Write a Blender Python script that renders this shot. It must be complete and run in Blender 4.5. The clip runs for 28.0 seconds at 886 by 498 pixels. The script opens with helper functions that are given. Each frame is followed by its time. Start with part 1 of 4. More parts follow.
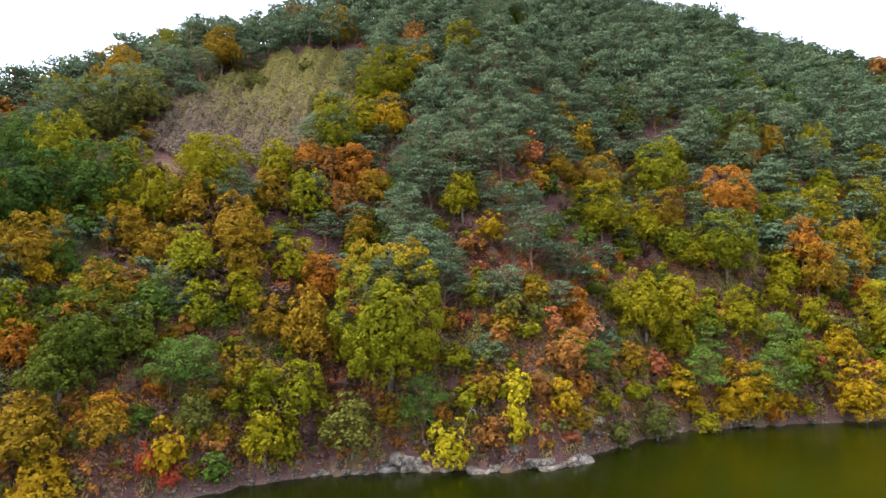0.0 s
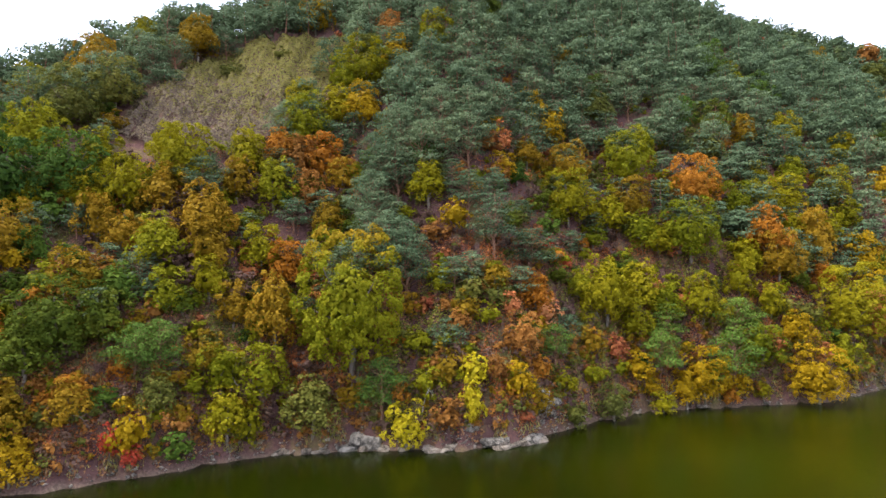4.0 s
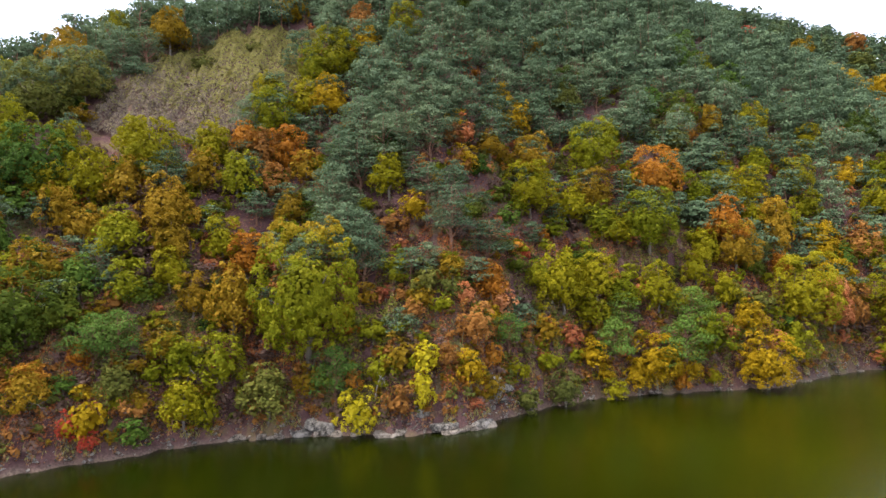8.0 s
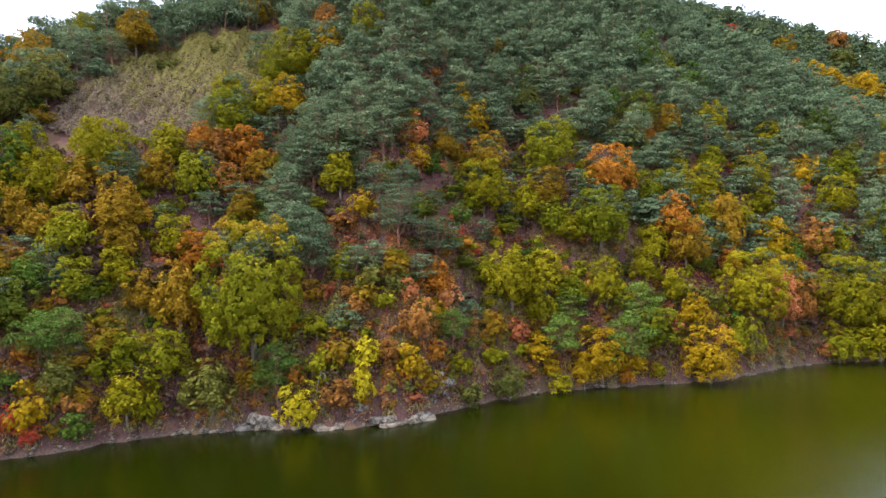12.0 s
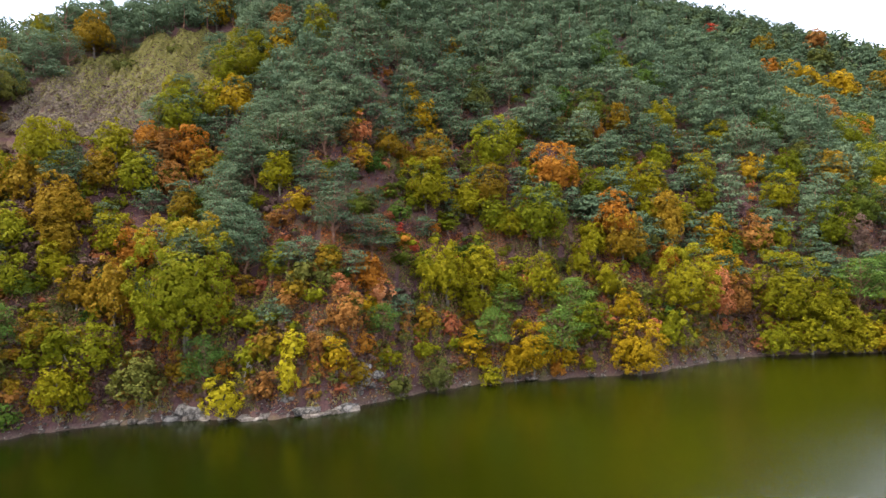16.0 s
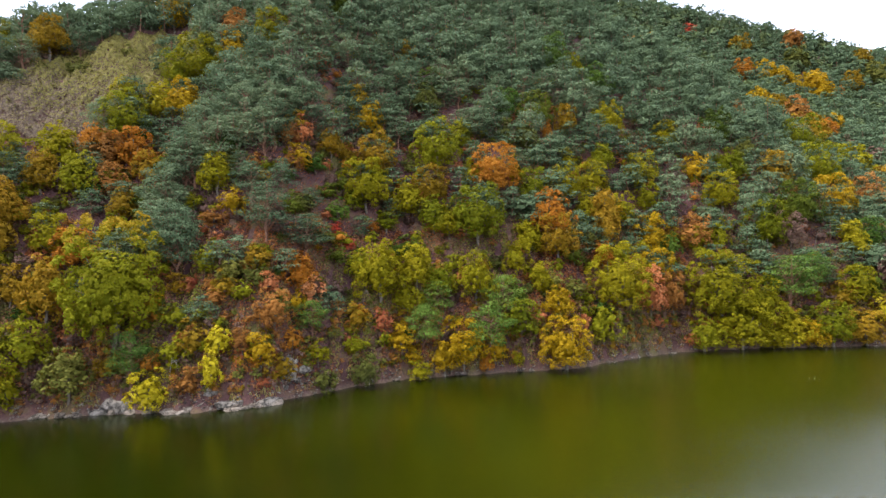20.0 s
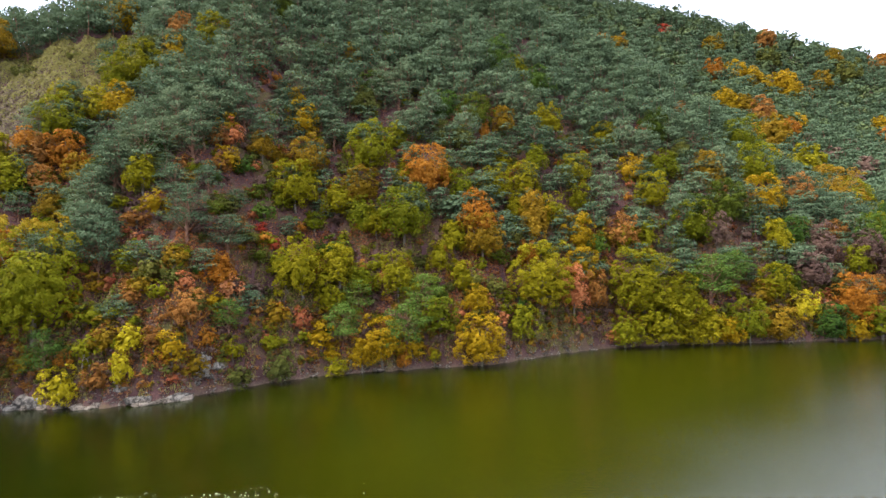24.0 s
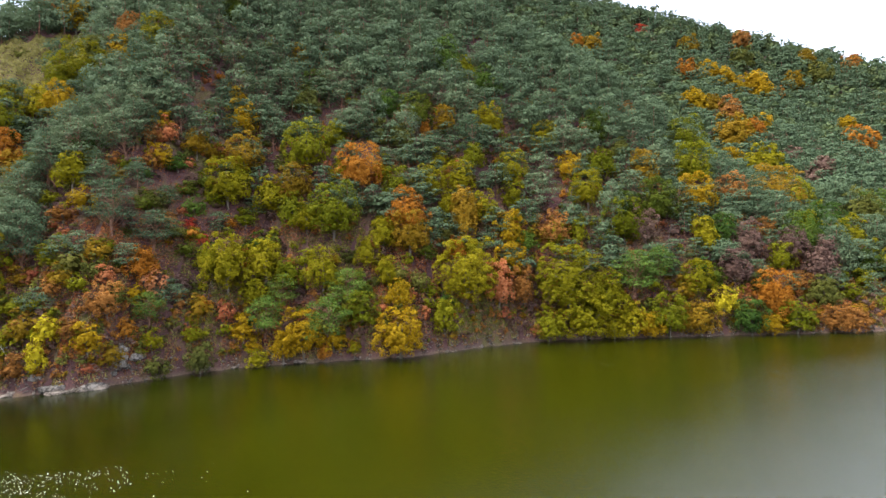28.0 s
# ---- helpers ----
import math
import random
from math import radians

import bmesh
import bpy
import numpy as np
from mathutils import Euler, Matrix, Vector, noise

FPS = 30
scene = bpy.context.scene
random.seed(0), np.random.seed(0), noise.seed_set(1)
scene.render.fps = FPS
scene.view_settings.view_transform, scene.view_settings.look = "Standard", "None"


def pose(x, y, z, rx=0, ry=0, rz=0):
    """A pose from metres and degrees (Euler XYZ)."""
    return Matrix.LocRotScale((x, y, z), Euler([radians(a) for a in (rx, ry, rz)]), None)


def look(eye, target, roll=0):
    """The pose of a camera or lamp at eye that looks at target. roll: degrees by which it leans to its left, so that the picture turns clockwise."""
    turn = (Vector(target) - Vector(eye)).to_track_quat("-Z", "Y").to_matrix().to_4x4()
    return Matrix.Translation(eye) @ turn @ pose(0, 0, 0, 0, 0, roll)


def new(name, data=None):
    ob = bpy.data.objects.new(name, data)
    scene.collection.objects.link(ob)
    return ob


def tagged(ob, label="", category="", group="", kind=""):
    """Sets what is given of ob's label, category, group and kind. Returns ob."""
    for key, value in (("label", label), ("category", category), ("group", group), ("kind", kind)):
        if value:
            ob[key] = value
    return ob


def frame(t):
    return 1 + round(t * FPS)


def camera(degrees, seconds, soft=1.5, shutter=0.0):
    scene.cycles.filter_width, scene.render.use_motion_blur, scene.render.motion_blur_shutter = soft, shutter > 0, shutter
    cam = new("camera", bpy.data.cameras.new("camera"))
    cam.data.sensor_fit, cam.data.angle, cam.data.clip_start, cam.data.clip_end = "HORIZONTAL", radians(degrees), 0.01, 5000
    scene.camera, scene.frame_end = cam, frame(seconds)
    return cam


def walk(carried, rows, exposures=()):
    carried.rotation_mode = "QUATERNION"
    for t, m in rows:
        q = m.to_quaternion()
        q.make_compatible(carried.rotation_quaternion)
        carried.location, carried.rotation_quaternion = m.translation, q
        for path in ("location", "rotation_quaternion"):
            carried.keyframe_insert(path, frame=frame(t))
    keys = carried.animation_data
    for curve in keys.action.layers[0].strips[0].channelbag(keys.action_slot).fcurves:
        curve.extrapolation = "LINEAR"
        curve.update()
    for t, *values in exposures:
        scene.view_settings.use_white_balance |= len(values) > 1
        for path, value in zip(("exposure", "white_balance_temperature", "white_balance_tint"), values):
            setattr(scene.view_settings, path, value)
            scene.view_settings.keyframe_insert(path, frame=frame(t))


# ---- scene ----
cam = camera(75.3, 28.0, soft=1.55)
METRES, EYE, TILT, LEAN, TURN = 42.0, 13.7, 2.88, 1.67, 0.0
ROWS = [
    (0.0, 0.0, 0.0, 0.0, 0.0, 0.0, -0.0),
    (0.5, 0.0054, -0.0032, -0.0, -0.03, -0.06, -0.04),
    (1.0, 0.0116, -0.0063, -0.0001, -0.06, -0.12, -0.06),
    (1.5, 0.0186, -0.0093, -0.0005, -0.08, -0.16, -0.04),
    (2.0, 0.0271, -0.0124, -0.0004, -0.12, -0.21, -0.01),
    (2.5, 0.0373, -0.0154, -0.0006, -0.14, -0.25, 0.01),
    (3.0, 0.0486, -0.0184, -0.0019, -0.17, -0.54, 0.02),
    (3.5, 0.0598, -0.0213, -0.0027, -0.18, -0.91, 0.02),
    (5.5, 0.1051, -0.0345, -0.0021, -0.2, -1.9, 0.1),
    (6.0, 0.1157, -0.0381, -0.0017, -0.22, -2.1, 0.12),
    (6.5, 0.1263, -0.0416, 0.0001, -0.25, -2.18, 0.14),
    (7.0, 0.1378, -0.0454, 0.0014, -0.24, -2.24, 0.17),
    (7.5, 0.1479, -0.0488, 0.0007, -0.29, -2.23, 0.2),
    (8.0, 0.1586, -0.0521, 0.0009, -0.31, -2.26, 0.23),
    (8.5, 0.1702, -0.0554, 0.0009, -0.32, -2.29, 0.27),
    (9.0, 0.1826, -0.0585, 0.0008, -0.33, -2.31, 0.31),
    (9.5, 0.1957, -0.0617, 0.001, -0.35, -2.33, 0.34),
    (10.0, 0.2094, -0.0647, 0.0005, -0.37, -2.33, 0.37),
    (10.5, 0.2239, -0.0678, -0.0002, -0.39, -2.35, 0.39),
    (11.0, 0.2389, -0.0709, -0.0008, -0.4, -2.36, 0.42),
    (11.5, 0.2549, -0.0742, -0.0014, -0.41, -2.36, 0.45),
    (12.0, 0.2713, -0.0775, -0.0021, -0.42, -2.36, 0.49),
    (12.5, 0.2883, -0.0812, -0.0024, -0.43, -2.38, 0.5),
    (14.5, 0.3615, -0.0981, -0.0049, -0.47, -2.45, 0.58),
    (15.0, 0.3806, -0.1022, -0.0066, -0.49, -2.43, 0.61),
    (15.5, 0.3996, -0.1064, -0.008, -0.49, -2.43, 0.62),
    (16.0, 0.4188, -0.1108, -0.0094, -0.5, -2.44, 0.61),
    (16.5, 0.4383, -0.1151, -0.0107, -0.51, -2.43, 0.63),
    (17.0, 0.4576, -0.1194, -0.0114, -0.52, -2.44, 0.64),
    (17.5, 0.4769, -0.1238, -0.0115, -0.53, -2.46, 0.65),
    (18.0, 0.4965, -0.1281, -0.0117, -0.54, -2.46, 0.66),
    (18.5, 0.5162, -0.1324, -0.0117, -0.55, -2.46, 0.65),
    (19.0, 0.5358, -0.1365, -0.0119, -0.55, -2.47, 0.69),
    (19.5, 0.5564, -0.1409, -0.0125, -0.57, -2.48, 0.72),
    (20.0, 0.5779, -0.1449, -0.0127, -0.58, -2.5, 0.75),
    (20.5, 0.6003, -0.1492, -0.0129, -0.59, -2.51, 0.78),
    (21.0, 0.6236, -0.1536, -0.0126, -0.6, -2.53, 0.81),
    (21.5, 0.6475, -0.1579, -0.0128, -0.61, -2.53, 0.82),
    (23.5, 0.749, -0.1768, -0.0134, -0.62, -2.56, 0.88),
    (24.0, 0.7747, -0.1819, -0.0142, -0.64, -2.55, 0.9),
    (24.5, 0.8004, -0.1869, -0.0153, -0.64, -2.55, 0.9),
    (25.0, 0.826, -0.1919, -0.0169, -0.64, -2.55, 0.9),
    (25.5, 0.8518, -0.1969, -0.0189, -0.66, -2.56, 0.9),
    (26.0, 0.8775, -0.2019, -0.0208, -0.65, -2.57, 0.89),
    (26.5, 0.9033, -0.2069, -0.022, -0.65, -2.58, 0.87),
    (27.0, 0.9272, -0.2112, -0.0231, -0.65, -2.59, 0.88),
    (27.5, 0.9522, -0.2159, -0.0247, -0.65, -2.59, 0.81),
    (28.0, 0.9729, -0.2206, -0.0255, -0.64, -2.62, 0.77),
]
walk(cam, [(t, pose(0, 0, EYE, TILT, LEAN, TURN) @ pose(METRES * x, METRES * y, METRES * z, 90 + pitch, roll, yaw)) for t, x, y, z, yaw, pitch, roll in ROWS], ((0.0, 1.38), (28.0, 1.38)))

# ---------------------------------------------------------------- sky and light: a bright overcast noon
SUN_UP, SUN_SIDE = 66.0, -100.0
sky_world = bpy.data.worlds.new("overcast_sky")
scene.world = sky_world
sky_world.use_nodes = True
wn = sky_world.node_tree.nodes
wl = sky_world.node_tree.links
sky = wn.new("ShaderNodeTexSky")
sky.sky_type, sky.sun_disc = "NISHITA", False
sky.sun_elevation, sky.sun_rotation = radians(SUN_UP), radians(SUN_SIDE)
sky.air_density, sky.dust_density, sky.ozone_density = 1.2, 4.0, 1.0
clear_sky, cloud, both = wn["Background"], wn.new("ShaderNodeBackground"), wn.new("ShaderNodeAddShader")
clear_sky.inputs["Strength"].default_value = 0.05
cloud.inputs["Color"].default_value = (0.86, 0.94, 1.17, 1)
cloud.inputs["Strength"].default_value = 1.45
wl.new(sky.outputs[0], clear_sky.inputs["Color"])
wl.new(clear_sky.outputs[0], both.inputs[0])
wl.new(cloud.outputs[0], both.inputs[1])
wl.new(both.outputs[0], wn["World Output"].inputs["Surface"])

sun_data = bpy.data.lights.new("sun", "SUN")
sun_data.energy, sun_data.angle, sun_data.color = 3.8, radians(25), (1.0, 0.96, 0.88)
sun = new("sun", sun_data)
sun_at = Vector((math.sin(radians(SUN_SIDE)) * math.cos(radians(SUN_UP)), math.cos(radians(SUN_SIDE)) * math.cos(radians(SUN_UP)), math.sin(radians(SUN_UP))))
sun.matrix_world = look(sun_at * 300, (0, 0, 0))


# ---------------------------------------------------------------- materials
def node_material(name):
    mat = bpy.data.materials.new(name)
    mat.use_nodes = True
    return mat, mat.node_tree.nodes, mat.node_tree.links, mat.node_tree.nodes["Principled BSDF"]


def ramp_of(nodes, stops):
    ramp = nodes.new("ShaderNodeValToRGB")
    while len(ramp.color_ramp.elements) < len(stops):
        ramp.color_ramp.elements.new(0.5)
    for e, (at, c) in zip(ramp.color_ramp.elements, stops):
        e.position, e.color = at, (*c, 1)
    return ramp


def weighted(nodes, links, pairs):
    """A sum of values, each with its weight."""
    total = None
    for socket, weight in pairs:
        m = nodes.new("ShaderNodeMath")
        m.operation = "MULTIPLY_ADD"
        links.new(socket, m.inputs[0])
        m.inputs[1].default_value = weight
        if total is None:
            m.inputs[2].default_value = 0.0
        else:
            links.new(total, m.inputs[2])
        total = m.outputs[0]
    return total


def noise_of(nodes, links, coords, scale, detail=3.0, rough=0.55):
    n = nodes.new("ShaderNodeTexNoise")
    n.inputs["Scale"].default_value, n.inputs["Detail"].default_value, n.inputs["Roughness"].default_value = scale, detail, rough
    links.new(coords, n.inputs["Vector"])
    return n.outputs["Fac"]


def foliage(name, shades, tip=None, see=0.34, gloss=0.04, leafy=0.25):
    """Leaves: three shades that vary from leaf to leaf, from bough to bough and from tree to tree; tip: autumn colour of the crown's top."""
    mat, nodes, links, bsdf = node_material(name)
    coords, info, geo = nodes.new("ShaderNodeTexCoord"), nodes.new("ShaderNodeObjectInfo"), nodes.new("ShaderNodeNewGeometry")
    bough = noise_of(nodes, links, coords.outputs["Object"], 0.55, 2.0)
    fac = weighted(nodes, links, ((bough, 0.35), (geo.outputs["Random Per Island"], leafy), (info.outputs["Random"], 0.3)))
    ramp = ramp_of(nodes, ((0.16, shades[0]), (0.44, shades[1]), (0.72, shades[2])))
    links.new(fac, ramp.inputs[0])
    colour = ramp.outputs[0]
    if tip:
        split, mix = nodes.new("ShaderNodeSeparateXYZ"), nodes.new("ShaderNodeMix")
        links.new(coords.outputs["Generated"], split.inputs[0])
        high = weighted(nodes, links, ((split.outputs["Z"], 1.0), (bough, 0.5), (geo.outputs["Random Per Island"], 0.2)))
        edge = ramp_of(nodes, ((0.74, (0, 0, 0)), (1.0, (0.7, 0.7, 0.7))))
        less = weighted(nodes, links, ((high, 0.72),))
        links.new(less, edge.inputs[0])
        mix.data_type = "RGBA"
        links.new(edge.outputs[0], mix.inputs[0])
        links.new(colour, mix.inputs[6])
        mix.inputs[7].default_value = (*tip, 1)
        colour = mix.outputs[2]
    links.new(colour, bsdf.inputs["Base Color"])
    bsdf.inputs["Roughness"].default_value = 0.7
    bsdf.inputs["Specular IOR Level"].default_value = gloss
    glow, add = nodes.new("ShaderNodeBsdfTranslucent"), nodes.new("ShaderNodeMixShader")
    links.new(colour, glow.inputs["Color"])
    add.inputs[0].default_value = see
    links.new(bsdf.outputs[0], add.inputs[1])
    links.new(glow.outputs[0], add.inputs[2])
    links.new(add.outputs[0], nodes["Material Output"].inputs["Surface"])
    return mat


def mineral(name, stops, scale, rough=0.9, bump=0.4, fine=6.0):
    """Bark, rock and earth: noise at two scales, with relief."""
    mat, nodes, links, bsdf = node_material(name)
    coords = nodes.new("ShaderNodeTexCoord").outputs["Object"]
    info = nodes.new("ShaderNodeObjectInfo")
    large, small = noise_of(nodes, links, coords, scale), noise_of(nodes, links, coords, scale * fine, 5.0, 0.65)
    ramp = ramp_of(nodes, stops)
    links.new(weighted(nodes, links, ((large, 0.55), (small, 0.4), (info.outputs["Random"], 0.1))), ramp.inputs[0])
    links.new(ramp.outputs[0], bsdf.inputs["Base Color"])
    relief = nodes.new("ShaderNodeBump")
    relief.inputs["Strength"].default_value, relief.inputs["Distance"].default_value = bump, 0.25
    links.new(small, relief.inputs["Height"])
    links.new(relief.outputs[0], bsdf.inputs["Normal"])
    bsdf.inputs["Roughness"].default_value = rough
    bsdf.inputs["Specular IOR Level"].default_value = 0.2
    return mat


LEAF = {
    "olive": foliage("leaf_olive", ((0.048, 0.056, 0.0025), (0.104, 0.107, 0.004), (0.172, 0.152, 0.007))),
    "yellow": foliage("leaf_yellow_green", ((0.07, 0.069, 0.0028), (0.138, 0.121, 0.0037), (0.213, 0.167, 0.007))),
    "gold": foliage("leaf_gold", ((0.13, 0.086, 0.003), (0.23, 0.14, 0.0045), (0.325, 0.192, 0.011))),
    "ochre": foliage("leaf_ochre", ((0.0874, 0.0558, 0.004), (0.1582, 0.0954, 0.006), (0.23, 0.1278, 0.011))),
    "amber": foliage("leaf_amber", ((0.1384, 0.05029, 0.004873), (0.2412, 0.08909, 0.009148), (0.3065, 0.1354, 0.01753))),
    "rust": foliage("leaf_rust", ((0.1058, 0.0476, 0.01168), (0.1869, 0.07934, 0.0171), (0.268, 0.1193, 0.02878))),
    "scarlet": foliage("leaf_scarlet", ((0.1345, 0.03483, 0.019), (0.2136, 0.05805, 0.0266), (0.269, 0.1084, 0.038))),
    "crimson": foliage("leaf_crimson", ((0.1899, 0.02322, 0.0133), (0.2848, 0.0387, 0.0209), (0.3323, 0.0774, 0.0285))),
    "salmon": foliage("leaf_salmon", ((0.2271, 0.07106, 0.01947), (0.3646, 0.1269, 0.04826), (0.4022, 0.1904, 0.0779))),
    "lemon": foliage("leaf_lemon", ((0.1345, 0.1084, 0.003895), (0.2532, 0.2012, 0.005415), (0.3323, 0.2632, 0.0171))),
    "green": foliage("leaf_green", ((0.01564, 0.0369, 0.007), (0.04048, 0.072, 0.01), (0.0736, 0.1053, 0.0125))),
    "deep": foliage("leaf_deep_green", ((0.0184, 0.0342, 0.004), (0.046, 0.0612, 0.006), (0.0874, 0.0945, 0.009))),
    "sage": foliage("leaf_sage", ((0.0356, 0.04025, 0.0095), (0.06963, 0.07276, 0.0133), (0.1147, 0.1022, 0.019))),
    "mauve": foliage("leaf_mauve", ((0.06, 0.036, 0.028), (0.1, 0.058, 0.044), (0.14, 0.088, 0.058))),
    "turning": foliage("leaf_turning", ((0.042, 0.052, 0.0022), (0.092, 0.1, 0.0035), (0.152, 0.138, 0.006)), tip=(0.27, 0.145, 0.012)),
}
# bluish-green needles, with extra blue put in for haze over the hill
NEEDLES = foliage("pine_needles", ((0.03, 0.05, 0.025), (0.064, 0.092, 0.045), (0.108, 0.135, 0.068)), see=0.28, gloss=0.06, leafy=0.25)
FRESH_NEEDLES = foliage("fresh_pine_needles", ((0.028, 0.056, 0.009), (0.06, 0.1, 0.015), (0.1, 0.14, 0.022)), see=0.3, gloss=0.06)
FAR_LEAVES = foliage("far_wood_leaves", ((0.04, 0.06, 0.025), (0.075, 0.095, 0.035), (0.15, 0.12, 0.035)), see=0.2)
LITTER = foliage("fallen_leaves", ((0.09, 0.045, 0.025), (0.17, 0.085, 0.04), (0.26, 0.15, 0.04)), see=0.1)
VINES = foliage("vine_leaves", ((0.04, 0.029, 0.024), (0.076, 0.054, 0.042), (0.125, 0.094, 0.058)), see=0.2, leafy=0.5)
BARK = mineral("oak_bark", ((0.25, (0.05, 0.04, 0.03)), (0.75, (0.16, 0.13, 0.1))), 3.0)
PINE_BARK = mineral("pine_bark", ((0.25, (0.07, 0.035, 0.022)), (0.75, (0.2, 0.1, 0.06))), 3.0)
PALE_BARK = mineral("bleached_wood", ((0.25, (0.14, 0.12, 0.095)), (0.75, (0.3, 0.265, 0.215))), 4.0)
ROCK = mineral("grey_rock", ((0.43, (0.03, 0.023, 0.017)), (0.51, (0.115, 0.09, 0.068)), (0.6, (0.23, 0.187, 0.145))), 2.2, 0.9, 1.0, 5.0)
PALE_ROCK = mineral("pale_lichened_rock", ((0.43, (0.03, 0.025, 0.02)), (0.51, (0.115, 0.098, 0.08)), (0.6, (0.23, 0.2, 0.165))), 2.4, 0.9, 1.0, 5.0)


def soil_material():
    """Leaf litter and bare earth, browner and paler along the bank's foot where the water has washed it."""
    mat, nodes, links, bsdf = node_material("forest_floor")
    coords = nodes.new("ShaderNodeTexCoord").outputs["Object"]
    large, mid, small = noise_of(nodes, links, coords, 0.12), noise_of(nodes, links, coords, 0.8), noise_of(nodes, links, coords, 6.0, 6.0, 0.7)
    litter = ramp_of(nodes, ((0.36, (0.024, 0.0125, 0.0125)), (0.52, (0.06, 0.029, 0.026)), (0.66, (0.12, 0.06, 0.043))))
    links.new(weighted(nodes, links, ((large, 0.3), (mid, 0.35), (small, 0.4))), litter.inputs[0])
    grass = ramp_of(nodes, ((0.3, (0.03, 0.033, 0.009)), (0.7, (0.084, 0.078, 0.018))))
    links.new(small, grass.inputs[0])
    patch = ramp_of(nodes, ((0.5, (0, 0, 0)), (0.62, (0.8, 0.8, 0.8))))
    links.new(weighted(nodes, links, ((large, 0.6), (mid, 0.4))), patch.inputs[0])
    mix = nodes.new("ShaderNodeMix")
    mix.data_type = "RGBA"
    links.new(patch.outputs[0], mix.inputs[0])
    links.new(litter.outputs[0], mix.inputs[6])
    links.new(grass.outputs[0], mix.inputs[7])
    split, washed = nodes.new("ShaderNodeSeparateXYZ"), nodes.new("ShaderNodeMix")
    links.new(coords, split.inputs[0])
    foot = ramp_of(nodes, ((0.24, (0.85, 0.85, 0.85)), (0.5, (0, 0, 0))))
    links.new(weighted(nodes, links, ((split.outputs["Z"], 0.5), (mid, 0.5))), foot.inputs[0])
    gravel = ramp_of(nodes, ((0.35, (0.04, 0.026, 0.019)), (0.65, (0.125, 0.088, 0.064))))
    links.new(small, gravel.inputs[0])
    washed.data_type = "RGBA"
    links.new(foot.outputs[0], washed.inputs[0])
    links.new(mix.outputs[2], washed.inputs[6])
    links.new(gravel.outputs[0], washed.inputs[7])
    links.new(washed.outputs[2], bsdf.inputs["Base Color"])
    relief = nodes.new("ShaderNodeBump")
    relief.inputs["Strength"].default_value, relief.inputs["Distance"].default_value = 0.8, 0.3
    links.new(weighted(nodes, links, ((mid, 0.6), (small, 0.5))), relief.inputs["Height"])
    links.new(relief.outputs[0], bsdf.inputs["Normal"])
    bsdf.inputs["Roughness"].default_value, bsdf.inputs["Specular IOR Level"].default_value = 0.95, 0.1
    return mat


def water_material():
    """Still, murky green lake water with a faint chop that thickens in streaks."""
    mat, nodes, links, bsdf = node_material("lake_water")
    coords = nodes.new("ShaderNodeTexCoord").outputs["Object"]
    # base colour pales towards the open lake, painting in reflected hill and sky
    split = nodes.new("ShaderNodeSeparateXYZ")
    links.new(coords, split.inputs[0])
    tone = ramp_of(nodes, ((0.32, (0.0042, 0.0058, 0.0002)), (0.48, (0.0134, 0.0146, 0.0004)), (0.75, (0.0112, 0.0122, 0.0004))))
    links.new(weighted(nodes, links, ((noise_of(nodes, links, coords, 0.03), 0.5), (split.outputs["X"], 0.0065))), tone.inputs[0])
    links.new(tone.outputs[0], bsdf.inputs["Base Color"])
    wide = nodes.new("ShaderNodeMapping")
    wide.inputs["Scale"].default_value = (1.0, 1.7, 1.0)
    links.new(coords, wide.inputs["Vector"])
    chop = noise_of(nodes, links, wide.outputs[0], 3.2, 4.0, 0.6)
    # the breeze ruffles the open lake towards the east
    streak = weighted(nodes, links, ((noise_of(nodes, links, coords, 0.05, 2.0), 0.7), (split.outputs["X"], 0.006)))
    gain = ramp_of(nodes, ((0.35, (0.3, 0.3, 0.3)), (0.9, (0.85, 0.85, 0.85))))
    links.new(streak, gain.inputs[0])
    waves = nodes.new("ShaderNodeMath")
    waves.operation = "MULTIPLY"
    links.new(chop, waves.inputs[0])
    links.new(gain.outputs[0], waves.inputs[1])
    relief = nodes.new("ShaderNodeBump")
    relief.inputs["Strength"].default_value, relief.inputs["Distance"].default_value = 0.4, 0.1
    links.new(waves.outputs[0], relief.inputs["Height"])
    links.new(relief.outputs[0], bsdf.inputs["Normal"])
    bsdf.inputs["Roughness"].default_value, bsdf.inputs["IOR"].default_value = 0.1, 1.33
    return mat


SOIL, WATER = soil_material(), water_material()


# ---------------------------------------------------------------- the lie of the land
SHORE_X = (-80, -45, -30, -20, -14, -10.5, -3, 1, 4, 9, 11.5, 15, 20, 27, 34.5, 38, 43, 48, 53, 60, 71, 80, 90, 130, 200)
SHORE_Y = (20, 29, 33, 36.5, 39.5, 41.4, 42.0, 41.6, 41.1, 41.8, 45.0, 47.3, 49.8, 51.0, 51.3, 51.7, 54.3, 56.8, 58.0, 57.8, 56.3, 55.3, 54.3, 52, 45)
STEEP_X = (-90, -42, -24, -6, 14, 22, 42, 50, 56, 66, 74, 82, 88, 96, 130)
STEEP = (0.70, 0.77, 0.85, 1.0, 1.07, 1.03, 1.0, 1.08, 1.0, 0.9, 0.8, 0.63, 0.48, 0.36, 0.3)
CREST_X = (-110, -62, -45, -38, -23, -5, 12, 35, 50, 57, 63, 71, 78.5, 88, 98, 140)
CREST = (17, 27, 38.5, 44.5, 53, 58, 61.5, 60.5, 55.5, 49, 44.5, 39, 33, 24, 15, 10)


